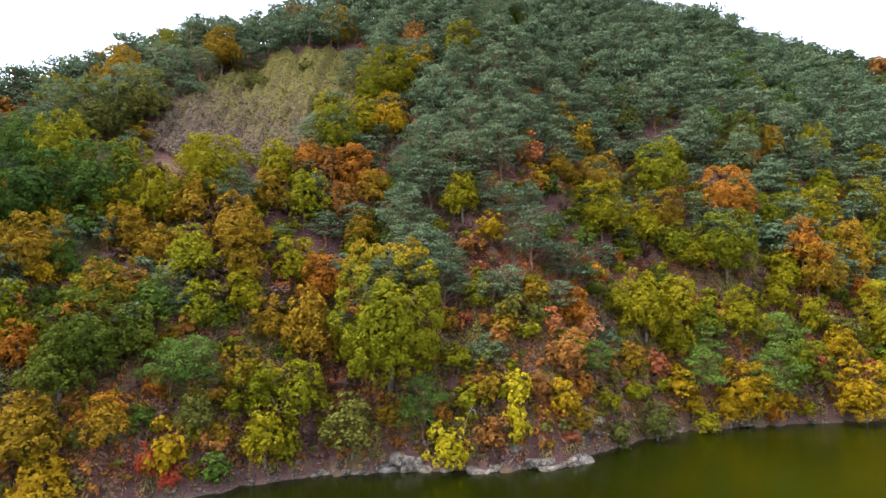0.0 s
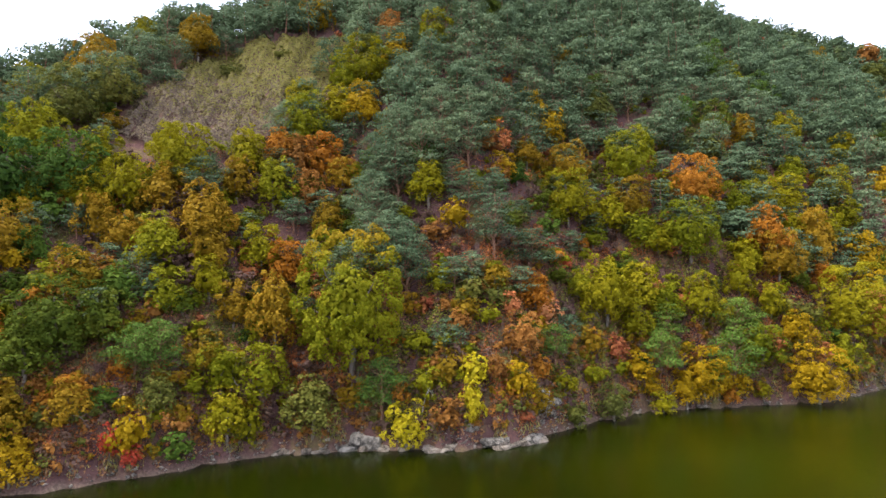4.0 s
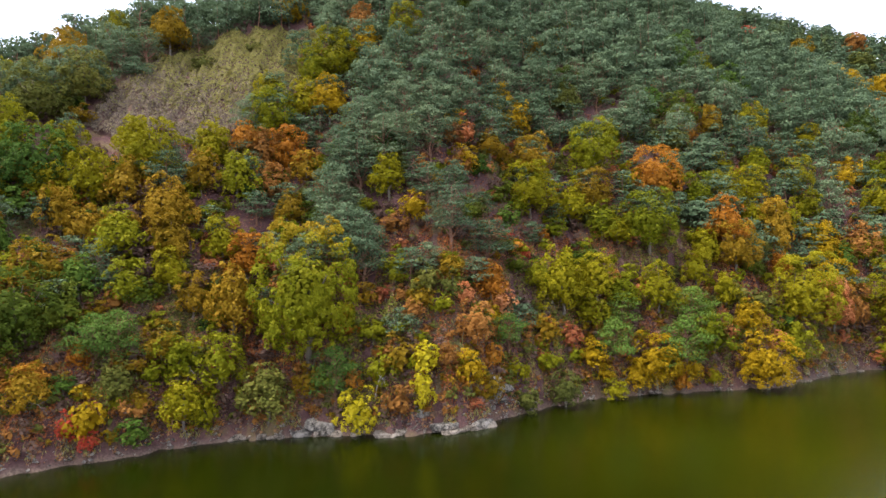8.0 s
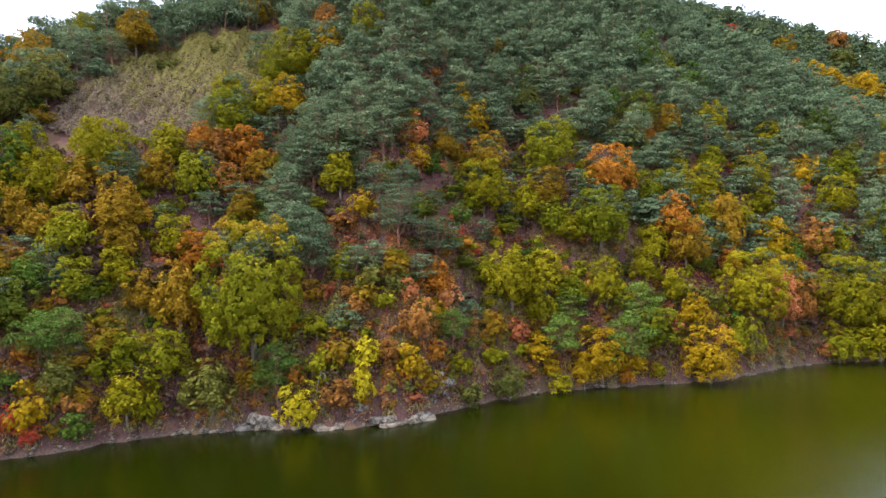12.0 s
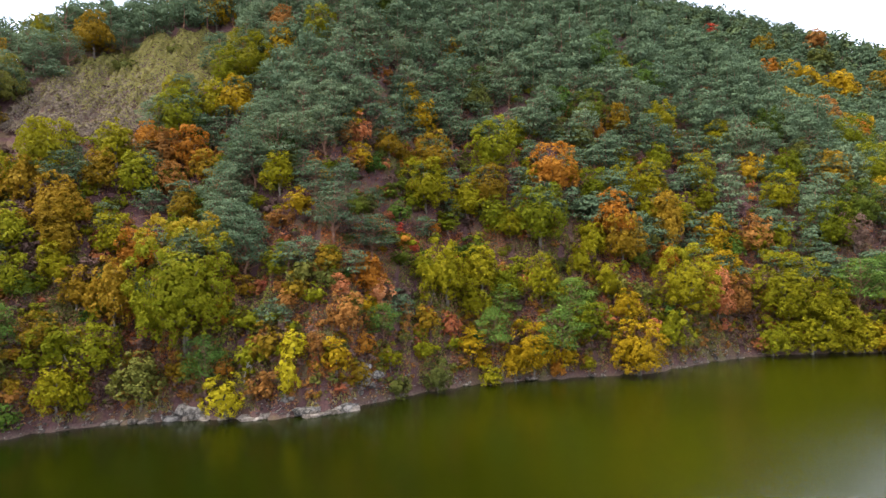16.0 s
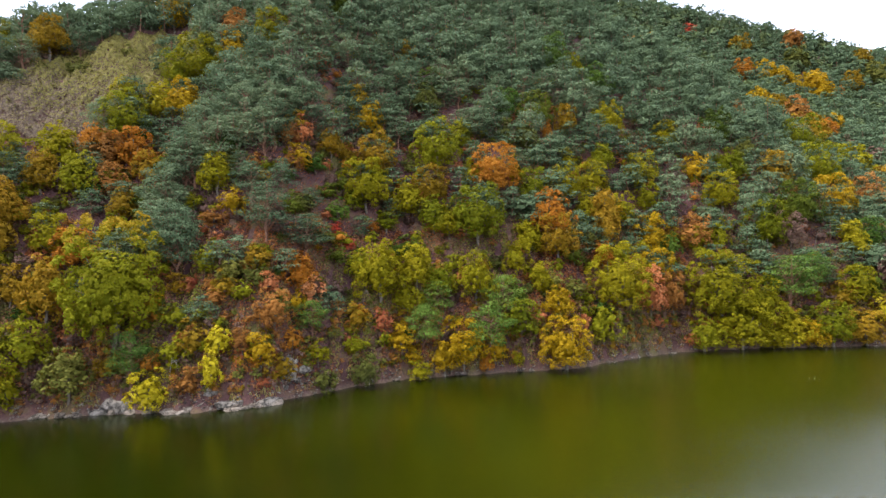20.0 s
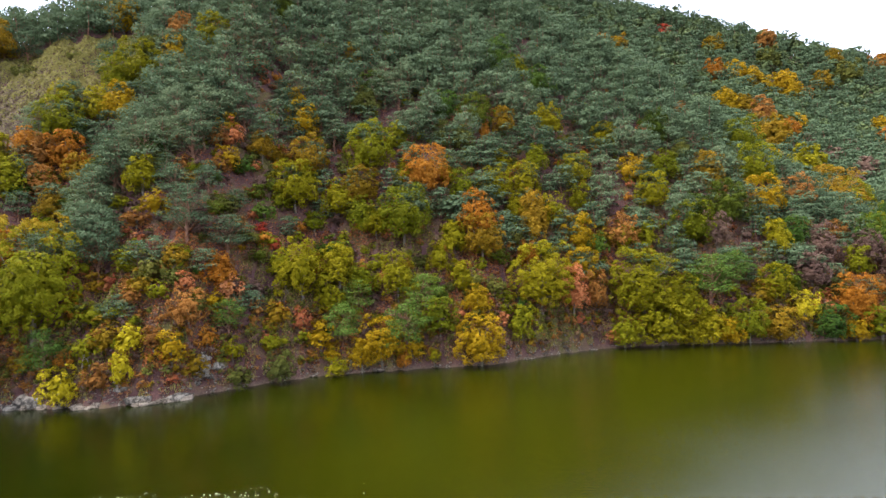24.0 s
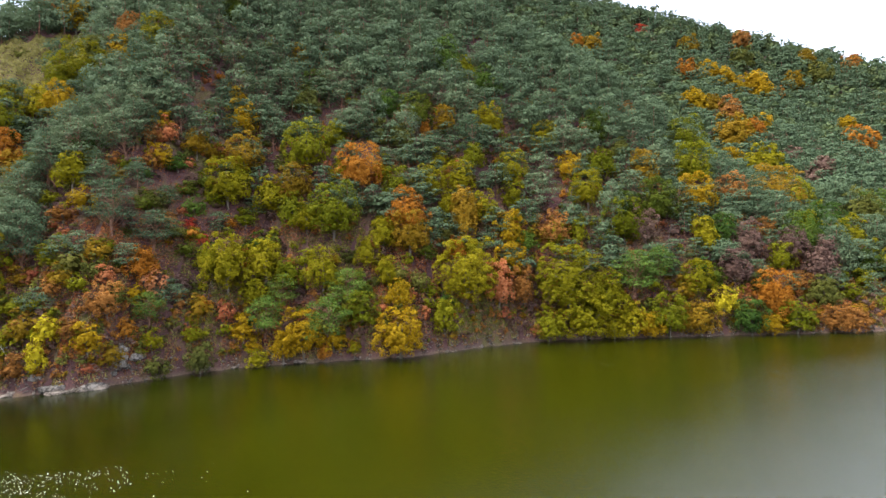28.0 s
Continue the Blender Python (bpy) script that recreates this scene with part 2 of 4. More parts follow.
def eased(x, xs, ys):
    """A smooth curve through a few plan points."""
    return (np.interp(x - 1.5, xs, ys) + np.interp(x, xs, ys) * 2 + np.interp(x + 1.5, xs, ys)) / 4


def shore(x):
    x = np.asarray(x, float)
    return eased(x, SHORE_X, SHORE_Y) + 0.35 * np.sin(1.9 * x) * np.sin(0.63 * x + 1) + 0.18 * np.sin(4.3 * x)


def ripple(x, y):
    """Gullies and humps of the slope, about half a metre."""
    return 0.5 * np.sin(0.31 * x + 0.9 * np.sin(0.17 * y)) + 0.35 * np.sin(0.23 * y + 0.5 * x) + 0.15 * np.sin(0.9 * x + 0.7 * y)


def land(x, y):
    """The height of the ground over the lake, in metres."""
    x, y = np.broadcast_arrays(np.asarray(x, float), np.asarray(y, float))
    d = y - shore(x)
    up = np.maximum(d, 0)
    slope = 2.3 * eased(x, STEEP_X, STEEP) * up**0.83 + 0.25 * np.minimum(up, 0.8)
    crest = eased(x, CREST_X, CREST)
    k = 4.0
    lower = np.clip(0.5 + 0.5 * (crest - slope) / k, 0, 1)
    hill = crest * (1 - lower) + slope * lower - k * lower * (1 - lower)
    hill = np.maximum(hill - 0.45 * np.maximum(y - 112 - 0.1 * np.abs(x), 0), np.minimum(slope, 6))
    e = np.clip(x, 40, 240)
    top = 99 - 0.36 * (e - 104) + 0.0016 * np.maximum(e - 165, 0) ** 2 + 7.0 * np.exp(-(((e - 126) / 36) ** 2)) - 0.5 * np.maximum(y - 255, 0)
    up_far = np.maximum(y - 80, 20)
    far = 8.0 + 0.21 * up_far + 0.00358 * up_far**2 - 0.12 * np.maximum(x - 130, 0) + 0.1 * np.maximum(130 - x, 0) + 1.5 * np.sin(0.07 * x + 0.04 * y) - 0.8 * np.maximum(100 - y, 0)
    k = 6.0
    lower = np.clip(0.5 + 0.5 * (top - far) / k, 0, 1)
    far = (top * (1 - lower) + far * lower - k * lower * (1 - lower)) * np.clip((x - 20) / 30, 0, 1)
    high = np.maximum(hill, far) + ripple(x, y) * np.clip((up - 1.5) / 8, 0, 1)
    bed = np.maximum(0.55 * d, -3.0)
    behind = 0.25 * np.maximum(-160 - y, 0)
    behind = 45 * behind / (behind + 45)
    return np.where(d > 0, high, np.maximum(bed, behind - 3))


# ---------------------------------------------------------------- mesh helpers
rng = np.random.default_rng(7)


def mesh_of(name, verts, faces, material=None):
    """A mesh from arrays; faces all have the same number of corners."""
    verts, faces = np.asarray(verts, np.float32), np.asarray(faces, np.int32)
    me = bpy.data.meshes.new(name)
    n, k = faces.shape
    me.vertices.add(len(verts))
    me.vertices.foreach_set("co", verts.ravel())
    me.loops.add(n * k)
    me.loops.foreach_set("vertex_index", faces.ravel())
    me.polygons.add(n)
    me.polygons.foreach_set("loop_start", np.arange(0, n * k, k, dtype=np.int32))
    me.polygons.foreach_set("loop_total", np.full(n, k, np.int32))
    me.materials.append(material)
    me.update(calc_edges=True)
    return me


def smooth(me):
    me.polygons.foreach_set("use_smooth", np.ones(len(me.polygons), bool))
    return me


def joined(pieces):
    """Several (verts, faces) as one."""
    verts, faces, n = [], [], 0
    for v, f in pieces:
        verts.append(v)
        faces.append(np.asarray(f) + n)
        n += len(v)
    return np.concatenate(verts), np.concatenate(faces)


def unit(v):
    return v / np.maximum(np.linalg.norm(v, axis=-1, keepdims=True), 1e-9)


def leaf_cards(at, facing, size, slim=0.62, along=None):
    """Folded, four-cornered leaves or sprays at the given places."""
    n = len(at)
    facing = unit(facing)
    if along is None:
        along = rng.normal(size=(n, 3))
    along = unit(along - (along * facing).sum(1)[:, None] * facing)
    side = np.cross(facing, along)
    s = np.broadcast_to(size, (n,))[:, None]
    v = np.empty((n, 4, 3))
    v[:, 0] = at - along * s * 0.5
    v[:, 1] = at + side * s * 0.5 * slim + facing * s * 0.12
    v[:, 2] = at + along * s * 0.5
    v[:, 3] = at - side * s * 0.5 * slim + facing * s * 0.12
    return v.reshape(-1, 3), np.arange(4 * n).reshape(n, 4)


def tube(points, radii, sides=6):
    """A tapered, bent stem."""
    points = np.asarray(points, float)
    run = unit(np.gradient(points, axis=0))
    a = unit(np.cross(run, (0.31, 0.95, 0.1)))
    b = np.cross(run, a)
    turn = np.linspace(0, 2 * np.pi, sides, endpoint=False)
    ring = np.cos(turn)[None, :, None] * a[:, None] + np.sin(turn)[None, :, None] * b[:, None]
    v = (points[:, None] + ring * np.asarray(radii, float)[:, None, None]).reshape(-1, 3)
    f = []
    for i in range(len(points) - 1):
        for j in range(sides):
            k = (j + 1) % sides
            f.append((i * sides + j, i * sides + k, (i + 1) * sides + k, (i + 1) * sides + j))
    return v, np.array(f)


def bent(a, b, sag=0.12, steps=5):
    """Points of a slightly crooked line from a to b."""
    a, b = np.asarray(a, float), np.asarray(b, float)
    t = np.linspace(0, 1, steps)[:, None]
    off = rng.normal(size=3) * sag * np.linalg.norm(b - a)
    return a + (b - a) * t + off * t * (1 - t) + rng.normal(size=(steps, 3)) * 0.02 * np.linalg.norm(b - a) * t * (1 - t) * 4


# ---------------------------------------------------------------- ground and water
def graded(lo, mid_lo, mid_hi, hi, step):
    """Even steps in the middle, wider and wider ones outside it."""
    inner = np.arange(mid_lo, mid_hi + step / 2, step)
    out, x, s = [], mid_hi, step
    while x < hi:
        s *= 1.22
        x += s
        out.append(x)
    back, x, s = [], mid_lo, step
    while x > lo:
        s *= 1.22
        x -= s
        back.append(x)
    return np.concatenate([back[::-1], inner, out])


def ground_sheet():
    xs, ys = graded(-1600, -75, 125, 1600, 0.8), graded(-1600, 27, 112, 1600, 0.8)
    gx, gy = np.meshgrid(xs, ys)
    gz = land(gx, gy)
    bumps = rng.normal(size=gz.shape) * 0.07
    gz = gz + np.where((gy > shore(gx) + 0.5) & (gy < 112), bumps, 0)
    n, m = gx.shape
    i = np.arange(n * m).reshape(n, m)
    faces = np.stack([i[:-1, :-1], i[:-1, 1:], i[1:, 1:], i[1:, :-1]], -1).reshape(-1, 4)
    me = smooth(mesh_of("ground", np.stack([gx, gy, gz], -1).reshape(-1, 3), faces, SOIL))
    return tagged(new("ground", me), "steep leaf-littered hillside of brown earth above the lake", "ground", kind="structure")


ground = ground_sheet()
wx, wy = graded(-1500, -60, 120, 1500, 6.0), graded(-1500, -30, 60, 700, 6.0)
gx, gy = np.meshgrid(wx, wy)
grid = np.arange(gx.size).reshape(gx.shape)
water = new("water", mesh_of("water", np.stack([gx, gy, 0 * gx], -1).reshape(-1, 3),
            np.stack([grid[:-1, :-1], grid[:-1, 1:], grid[1:, 1:], grid[1:, :-1]], -1).reshape(-1, 4), WATER))
tagged(water, "still murky olive-green lake water under the hillside", "water", kind="structure")


# ---------------------------------------------------------------- trees
def crown_lobes(width, height, lobes, form):
    """Centres, outward ways and radii of the leafy boughs of a crown that stands on z = 0: a dome, open below."""
    g = (1 + 5**0.5) / 2
    k = np.arange(lobes) + 0.5
    polar = np.arccos(1 - 1.74 * k / lobes)
    turn = 2 * np.pi * k / g + rng.uniform(0, 6)
    out = np.stack([np.cos(turn) * np.sin(polar), np.sin(turn) * np.sin(polar), np.cos(polar)], -1)
    reach = rng.uniform(*((0.93, 1.05) if form == "grand" else (0.84, 1.1)), lobes)
    if form == "uneven":
        reach *= 1 + 0.16 * np.sin(2 * turn + 1) + 0.1 * np.sin(turn + 3 * polar)
    if form in ("grand", "dome"):
        reach *= 1 + 0.13 * np.sin(2 * polar) * (out[:, 2] > 0)
    if form == "spire":
        reach *= 1 - 0.28 * np.sin(polar) ** 2 * (out[:, 2] > 0)
    if form in ("grand", "dome"):
        # broad shoulders
        out[:, :2] *= np.where(polar < np.pi / 2, np.minimum(np.sin(polar) ** -(0.4 if form == "grand" else 0.25), 1.6), 1.0)[:, None]
    r = min(width, height) * 0.5 * 1.85 / lobes**0.5 * rng.uniform(*((0.9, 1.12) if form == "grand" else (0.68, 1.32)), lobes)
    high, low = height * 0.62, height * 0.40
    room = np.stack([np.full(lobes, width / 2), np.full(lobes, width / 2), np.where(out[:, 2] > 0, high, low)], -1)
    centre = out * np.maximum(room * reach[:, None] - 0.8 * r[:, None], 0.3 * room) + (0, 0, low)
    return centre, out, r


def leafy(width, height, lobes, leaf, form="dome", dense=1.0, tufts=7):
    """Leaf cards of a crown: boughs that carry rounded tufts of leaves, with dark gaps between them."""
    at, ways, radius = crown_lobes(width, height, lobes, form)
    places, faces = [], []
    for c, way, r in zip(at, ways, radius):
        td = unit(rng.normal(size=(tufts, 3)) * 0.8 + way * 0.75 + (0, 0, 0.35))
        tc = c + td * r * 0.76 * (1, 1, 0.9)
        tr = r * rng.uniform(0.27, 0.46, tufts) * (8 / tufts) ** 0.4
        for q, d0, r0 in zip(tc, td, tr):
            n = max(int(dense * 6.4 * (r0 / leaf) ** 2), 6)
            d = unit(rng.normal(size=(n, 3)) * 0.75 + 0.5 * d0 + 0.25 * way + (0, 0, 0.5))
            places.append(q + d * r0 * rng.uniform(0.72, 1.1, n)[:, None])
            faces.append(d + rng.normal(size=(n, 3)) * 0.3 + (0, 0, 0.2))
    n = int(sum(len(a) for a in places) * 0.15)
    d = unit(rng.normal(size=(n, 3)) + (0, 0, 0.25))
    places.append(d * np.array([width, width, height]) * 0.5 * rng.uniform(0.35, 0.68, n)[:, None] + (0, 0, height * 0.45))
    faces.append(d + (0, 0, 0.2))
    p, face = np.concatenate(places), np.concatenate(faces)
    wide = np.percentile(np.hypot(p[:, 0], p[:, 1]), 97)
    low, top = np.percentile(p[:, 2], 1), np.percentile(p[:, 2], 99.5)
    stretch = np.array([width / 2 / wide, width / 2 / wide, height / (top - low)])
    shift = np.array([0, 0, low])
    size = leaf * rng.uniform(0.75, 1.35, len(p))
    size[-n:] *= 2.1
    return leaf_cards((p - shift) * stretch, face, size, 0.86), (at - shift) * stretch


def broad_tree_meshes(width, height, lobes, leaf, form, dense=1.0, limbs=8, split=False, coarse=False):
    """(trunk with limbs, crown) of a broadleaf tree whose crown reaches down almost to its foot."""
    crown_h = height * (0.92 if height < 4 else 0.86)
    (v, f), at = leafy(width, crown_h, lobes, leaf, form, dense, 4 if coarse else 7)
    lift = height - crown_h
    crown = mesh_of("crown", v + (0, 0, lift), f, LEAF["olive"])
    r = 0.022 * height + 0.03
    stem = bent((0, 0, -0.6), (rng.normal() * 0.03 * width, rng.normal() * 0.03 * width, height * 0.72), 0.05, 7)
    parts, apart = [tube(stem[::3], (r, r * 0.6, r * 0.3), 4) if coarse else tube(stem, np.linspace(r, r * 0.3, 7), 7)], []
    for c in at[:: max(len(at) // max(limbs, 1), 1)][:limbs]:
        c = c + (0, 0, lift)
        k = int(rng.uniform(0.35, 0.75) * 6)
        v, f = tube(bent(stem[k], stem[k] * 0.15 + c * 0.85), np.linspace(r * 0.42, r * 0.1, 5), 5)
        if split:
            apart.append(smooth(mesh_of("limb", v, f, BARK)))
        else:
            parts.append((v, f))
    v, f = joined(parts)
    return smooth(mesh_of("trunk", v, f, BARK)), crown, apart


def pine_meshes(width, height, pads, needle, dense=1.0, limbs=True, low=0.3, plume=0.165, ragged=0.28, slim=0.34):
    """(trunk with limbs, crown) of a red pine: layered, feathery plumes of needles on a bare lower stem."""
    r = 0.016 * height + 0.04
    stem = bent((0, 0, -0.6), (rng.normal() * 0.05 * width, rng.normal() * 0.05 * width, height * 0.95), 0.05, 9)
    wood, pieces = [tube(stem, np.linspace(r, r * 0.2, 9), 6) if limbs else tube(stem[::4], (r, r * 0.6, r * 0.2), 4)], []
    for k in range(pads):
        q = (k + 0.5) / pads
        pr = width * plume * (1.2 - 0.4 * q) * rng.uniform(0.7, 1.4)
        z = height * (low + (0.97 - low) * q**0.85 + rng.normal() * 0.03)
        reach = max(width * 0.5 * (1 - q**2.6) ** 0.5 * rng.uniform(0.55, 1.08) - 0.5 * pr, 0.05)
        a = 2.4 * k + rng.uniform(-0.5, 0.5)
        out = np.array([np.cos(a), np.sin(a), 0])
        c = out * reach + (0, 0, z - 0.06 * reach) + stem[-1] * (q * 0.8) * (1, 1, 0)
        if limbs and reach > 0.5:
            foot = stem[min(int(q * 5.5) + 2, 8)]
            wood.append(tube(bent(foot, c - (0, 0, 0.1), 0.08, 4), np.linspace(r * 0.35, r * 0.08, 4), 4))
        n = max(int(dense * 4.4 * (pr / needle) ** 2), 12)
        u = unit(rng.normal(size=(n, 3)) * (1, 1, 0.75) + out * 0.3 + (0, 0, 0.3))
        # plumes are longer than wide, and ragged at their rims
        side = np.array([-out[1], out[0], 0])
        rag = rng.uniform(0.55, 1.2, n)[:, None] ** 0.7
        along_out, along_side = (u @ out)[:, None], (u @ side)[:, None]
        p = c + rag * pr * (along_out * out * 1.25 + along_side * side * 0.95 + u * (0, 0, 0.5))
        face = u * (0.8, 0.8, 1.0) + rng.normal(size=(n, 3)) * ragged + (0, 0, 0.45)
        pieces.append(leaf_cards(p, face, needle * rng.uniform(0.9, 1.9, n), slim, u * (1, 1, 0.5) + rng.normal(size=(n, 3)) * 0.5))
    (tv, tf), (cv, cf) = joined(wood), joined(pieces)
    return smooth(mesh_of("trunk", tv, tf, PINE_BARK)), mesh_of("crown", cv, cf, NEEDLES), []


# one set of shapes a size: width, height, boughs, leaf size
FORMS = ("dome", "uneven", "spire", "dome")
SHAPES = {
    "shrub": [(2.2, 2.6, *broad_tree_meshes(2.2, 2.6, 10, 0.17, f, 0.7, 3)) for f in FORMS[:3]],
    "small": [(3.6, 4.4, *broad_tree_meshes(3.6, 4.4, 18, 0.16, f, 0.75)) for f in FORMS],
    "middle": [(5.6, 6.4, *broad_tree_meshes(5.6, 6.4, 32, 0.165, f, 0.75, 6, True)) for f in FORMS],
    "large": [(8.2, 11.0, *broad_tree_meshes(8.2, 11.0, 52, 0.18, f, 0.8, 8, True)) for f in FORMS[:2]],
    "grand": [(8.2, 11.0, *broad_tree_meshes(8.2, 11.0, 60, 0.17, "grand", 1.25, 8, True))],
    "far": [(5.0, 5.6, *broad_tree_meshes(5.0, 5.6, 16, 0.32, f)) for f in FORMS],
}
PINES = [(w, h, *pine_meshes(w, h, p, 0.17)) for w, h, p in ((4.4, 6.8, 36), (5.0, 6.0, 38), (3.8, 7.4, 36), (4.6, 5.4, 32))]
FAR_PINES = [(w, h, *pine_meshes(w, h, p, 0.23, low=0.2, plume=0.175, ragged=0.2, slim=0.45)) for w, h, p in ((4.4, 6.4, 26), (5.0, 6.0, 28), (3.8, 7.0, 26))]
WORDS = {
    "olive": ("olive-green oak with a dense rounded autumn crown on the hillside", "tree"),
    "yellow": ("yellow-green oak turning in autumn on the wooded slope", "tree"),
    "gold": ("golden-yellow autumn tree with a leafy crown on the slope", "tree"),
    "ochre": ("ochre-brown oak with fading autumn leaves on the slope", "tree"),
    "amber": ("orange-amber autumn tree among the greener trees of the slope", "tree"),
    "rust": ("rust-brown autumn tree with drying leaves on the hillside", "tree"),
    "scarlet": ("small scarlet-red autumn tree glowing among brown undergrowth", "tree"),
    "crimson": ("small crimson-red autumn shrub on the bank", "tree"),
    "salmon": ("salmon-pink autumn tree standing out among dark pines", "tree"),
    "lemon": ("bright lemon-yellow young tree with light airy foliage", "tree"),
    "green": ("dark green leafy tree still in summer leaf", "tree"),
    "deep": ("broad deep-green oak with a heavy shaded crown", "tree"),
    "sage": ("dull sage-green thinning tree on the hillside", "tree"),
    "mauve": ("nearly bare mauve-brown tree with few dry leaves", "tree"),
    "turning": ("large domed oak, green below and orange at its top", "tree"),
}
standing = []


def lands_on(x, y):
    return float(land(x, y))


def stand(name, x, y, height, width, shape, leaves, label, category, group, lean=0.0):
    """One tree or shrub: an empty at its foot, with its trunk and its crown."""
    w0, h0, trunk, crown, limbs = shape
    root = new(name)
    root.empty_display_size = 0.3
    root.location = (x, y, max(lands_on(x, y), -0.15))
    root.rotation_euler = (lean, 0, rng.uniform(0, 2 * np.pi))
    root.scale = (width / w0, width / w0, height / h0)
    for part_name, me in (("trunk", trunk), ("crown", crown)):
        ob = new(part_name, me)
        ob.parent = root
        for limb in limbs if part_name == "trunk" else ():
            new("limb", limb).parent = ob
        if part_name == "crown" and leaves:
            ob.material_slots[0].link = "OBJECT"
            ob.material_slots[0].material = leaves
    standing.append((x, y, width))
    return tagged(root, label, category, group)


def tree(x, y, height, width, colour):
    """A broadleaf tree of the slope, in the size that suits its width."""
    if y > 92:
        size = "far"
    elif width < 2.9:
        size = "shrub"
    elif width < 4.6:
        size = "small"
    elif width < 7.0:
        size = "middle"
    else:
        size = "large"
    shapes = SHAPES["grand" if colour == "turning" else size]
    label, category = WORDS[colour]
    low = height < 3.2 and width < 3.2
    stand("shrub" if low else "oak_tree", x, y, height, width * 1.06, shapes[rng.integers(len(shapes))], LEAF[colour],
          label.replace("tree", "shrub") if low else label, "shrub" if low else category, "autumn trees of the hillside")


def lone_pine(x, y, height, width):
    if y < 62:
        words, needles = "fresh green pine standing free among the autumn trees", FRESH_NEEDLES
    else:
        words, needles = "tall dark pine with a full crown near the ridge", None
    stand("pine_tree", x, y, height, width, PINES[rng.integers(len(PINES))], needles, words, "pine", "pines of the hillside")


# rust
tree(-44.4, 62.2, 4.2, 3.7, "rust")
tree(-20.1, 83.3, 4.7, 4.2, "rust")
tree(-3.1, 75.8, 5.1, 4.6, "rust")
tree(-11.2, 57.1, 4.4, 4.0, "rust")
tree(-9.7, 54.8, 4.0, 3.5, "rust")
tree(-24.2, 38.5, 2.5, 2.3, "rust")
tree(9.5, 45.3, 3.9, 3.3, "rust")
tree(4.3, 45.1, 2.1, 1.9, "rust")
tree(8.3, 44.9, 1.9, 1.7, "rust")
tree(7.2, 43.2, 2.1, 1.9, "rust")
tree(3.2, 41.8, 2.6, 2.6, "rust")
tree(153.5, 196.2, 9.1, 8.1, "rust")
tree(123.3, 149.4, 8.1, 7.2, "rust")
tree(82.6, 71.7, 5.4, 4.8, "rust")
tree(73.6, 86.6, 3.4, 3.0, "rust")
tree(55.9, 64.8, 5.0, 4.5, "rust")
tree(50.8, 59.2, 5.2, 3.1, "rust")
tree(85.1, 54.8, 3.3, 3.8, "rust")
tree(83.9, 65.8, 3.5, 3.1, "rust")
tree(86.6, 54.0, 3.4, 3.7, "rust")
# amber
tree(-45.6, 60.2, 3.4, 3.0, "amber")
tree(-13.3, 57.6, 3.8, 3.4, "amber")
tree(-8.7, 57.4, 5.1, 4.0, "amber")
tree(-10.4, 48.6, 4.3, 3.8, "amber")
tree(-29.0, 39.2, 3.9, 3.1, "amber")
tree(-20.1, 40.1, 1.8, 1.6, "amber")
tree(40.0, 72.7, 3.1, 1.8, "amber")
tree(31.5, 63.4, 6.5, 5.8, "amber")
tree(37.4, 59.5, 5.9, 5.3, "amber")
tree(11.0, 49.2, 4.2, 3.7, "amber")
tree(10.8, 46.0, 2.3, 2.0, "amber")
tree(28.7, 50.9, 1.9, 1.7, "amber")
tree(123.7, 174.7, 8.6, 7.6, "amber")
tree(150.1, 170.9, 5.2, 4.6, "amber")
tree(123.4, 137.7, 8.1, 7.3, "amber")
tree(91.9, 187.0, 6.9, 6.2, "amber")
tree(184.9, 185.5, 6.9, 6.2, "amber")
tree(150.8, 137.4, 9.8, 8.7, "amber")
tree(76.5, 75.5, 2.8, 2.5, "amber")
tree(51.6, 73.9, 2.4, 2.1, "amber")
tree(43.1, 59.6, 3.5, 3.1, "amber")
tree(79.4, 56.8, 5.2, 4.7, "amber")
tree(79.7, 56.1, 3.7, 3.3, "amber")
# sage
tree(-34.4, 57.1, 7.0, 6.3, "sage")
tree(-32.2, 61.5, 6.2, 5.5, "sage")
tree(-17.0, 39.6, 3.5, 3.1, "sage")
tree(-7.0, 42.1, 4.7, 4.5, "sage")
tree(23.5, 71.6, 4.6, 4.1, "sage")
tree(33.8, 69.4, 3.5, 2.2, "sage")
tree(36.4, 68.8, 4.0, 3.6, "sage")
tree(5.4, 46.7, 3.2, 2.8, "sage")
tree(7.6, 46.7, 2.7, 2.3, "sage")
tree(17.1, 47.4, 3.3, 3.0, "sage")
tree(13.5, 46.0, 2.7, 2.4, "sage")
tree(147.7, 186.3, 8.7, 7.7, "sage")
tree(169.0, 178.1, 9.6, 8.5, "sage")
tree(68.1, 74.4, 3.7, 3.3, "sage")
tree(85.3, 56.8, 4.4, 3.9, "sage")
tree(103.4, 74.4, 7.4, 6.6, "sage")
# gold
tree(-1.9, 71.0, 4.8, 4.3, "gold")
tree(-5.3, 63.0, 5.6, 5.0, "gold")
tree(-30.4, 43.7, 2.9, 2.6, "gold")
tree(-18.2, 37.8, 4.0, 2.6, "gold")
tree(-24.5, 35.3, 3.8, 3.4, "gold")
tree(4.4, 50.6, 3.1, 2.8, "gold")
tree(14.6, 68.8, 3.6, 3.2, "gold")
tree(15.9, 66.5, 5.0, 4.5, "gold")
tree(8.8, 59.6, 2.8, 2.5, "gold")
tree(9.6, 56.8, 3.0, 2.7, "gold")
tree(34.0, 64.4, 3.1, 2.8, "gold")
tree(36.6, 53.6, 3.8, 3.4, "gold")
tree(10.9, 48.0, 2.4, 2.1, "gold")
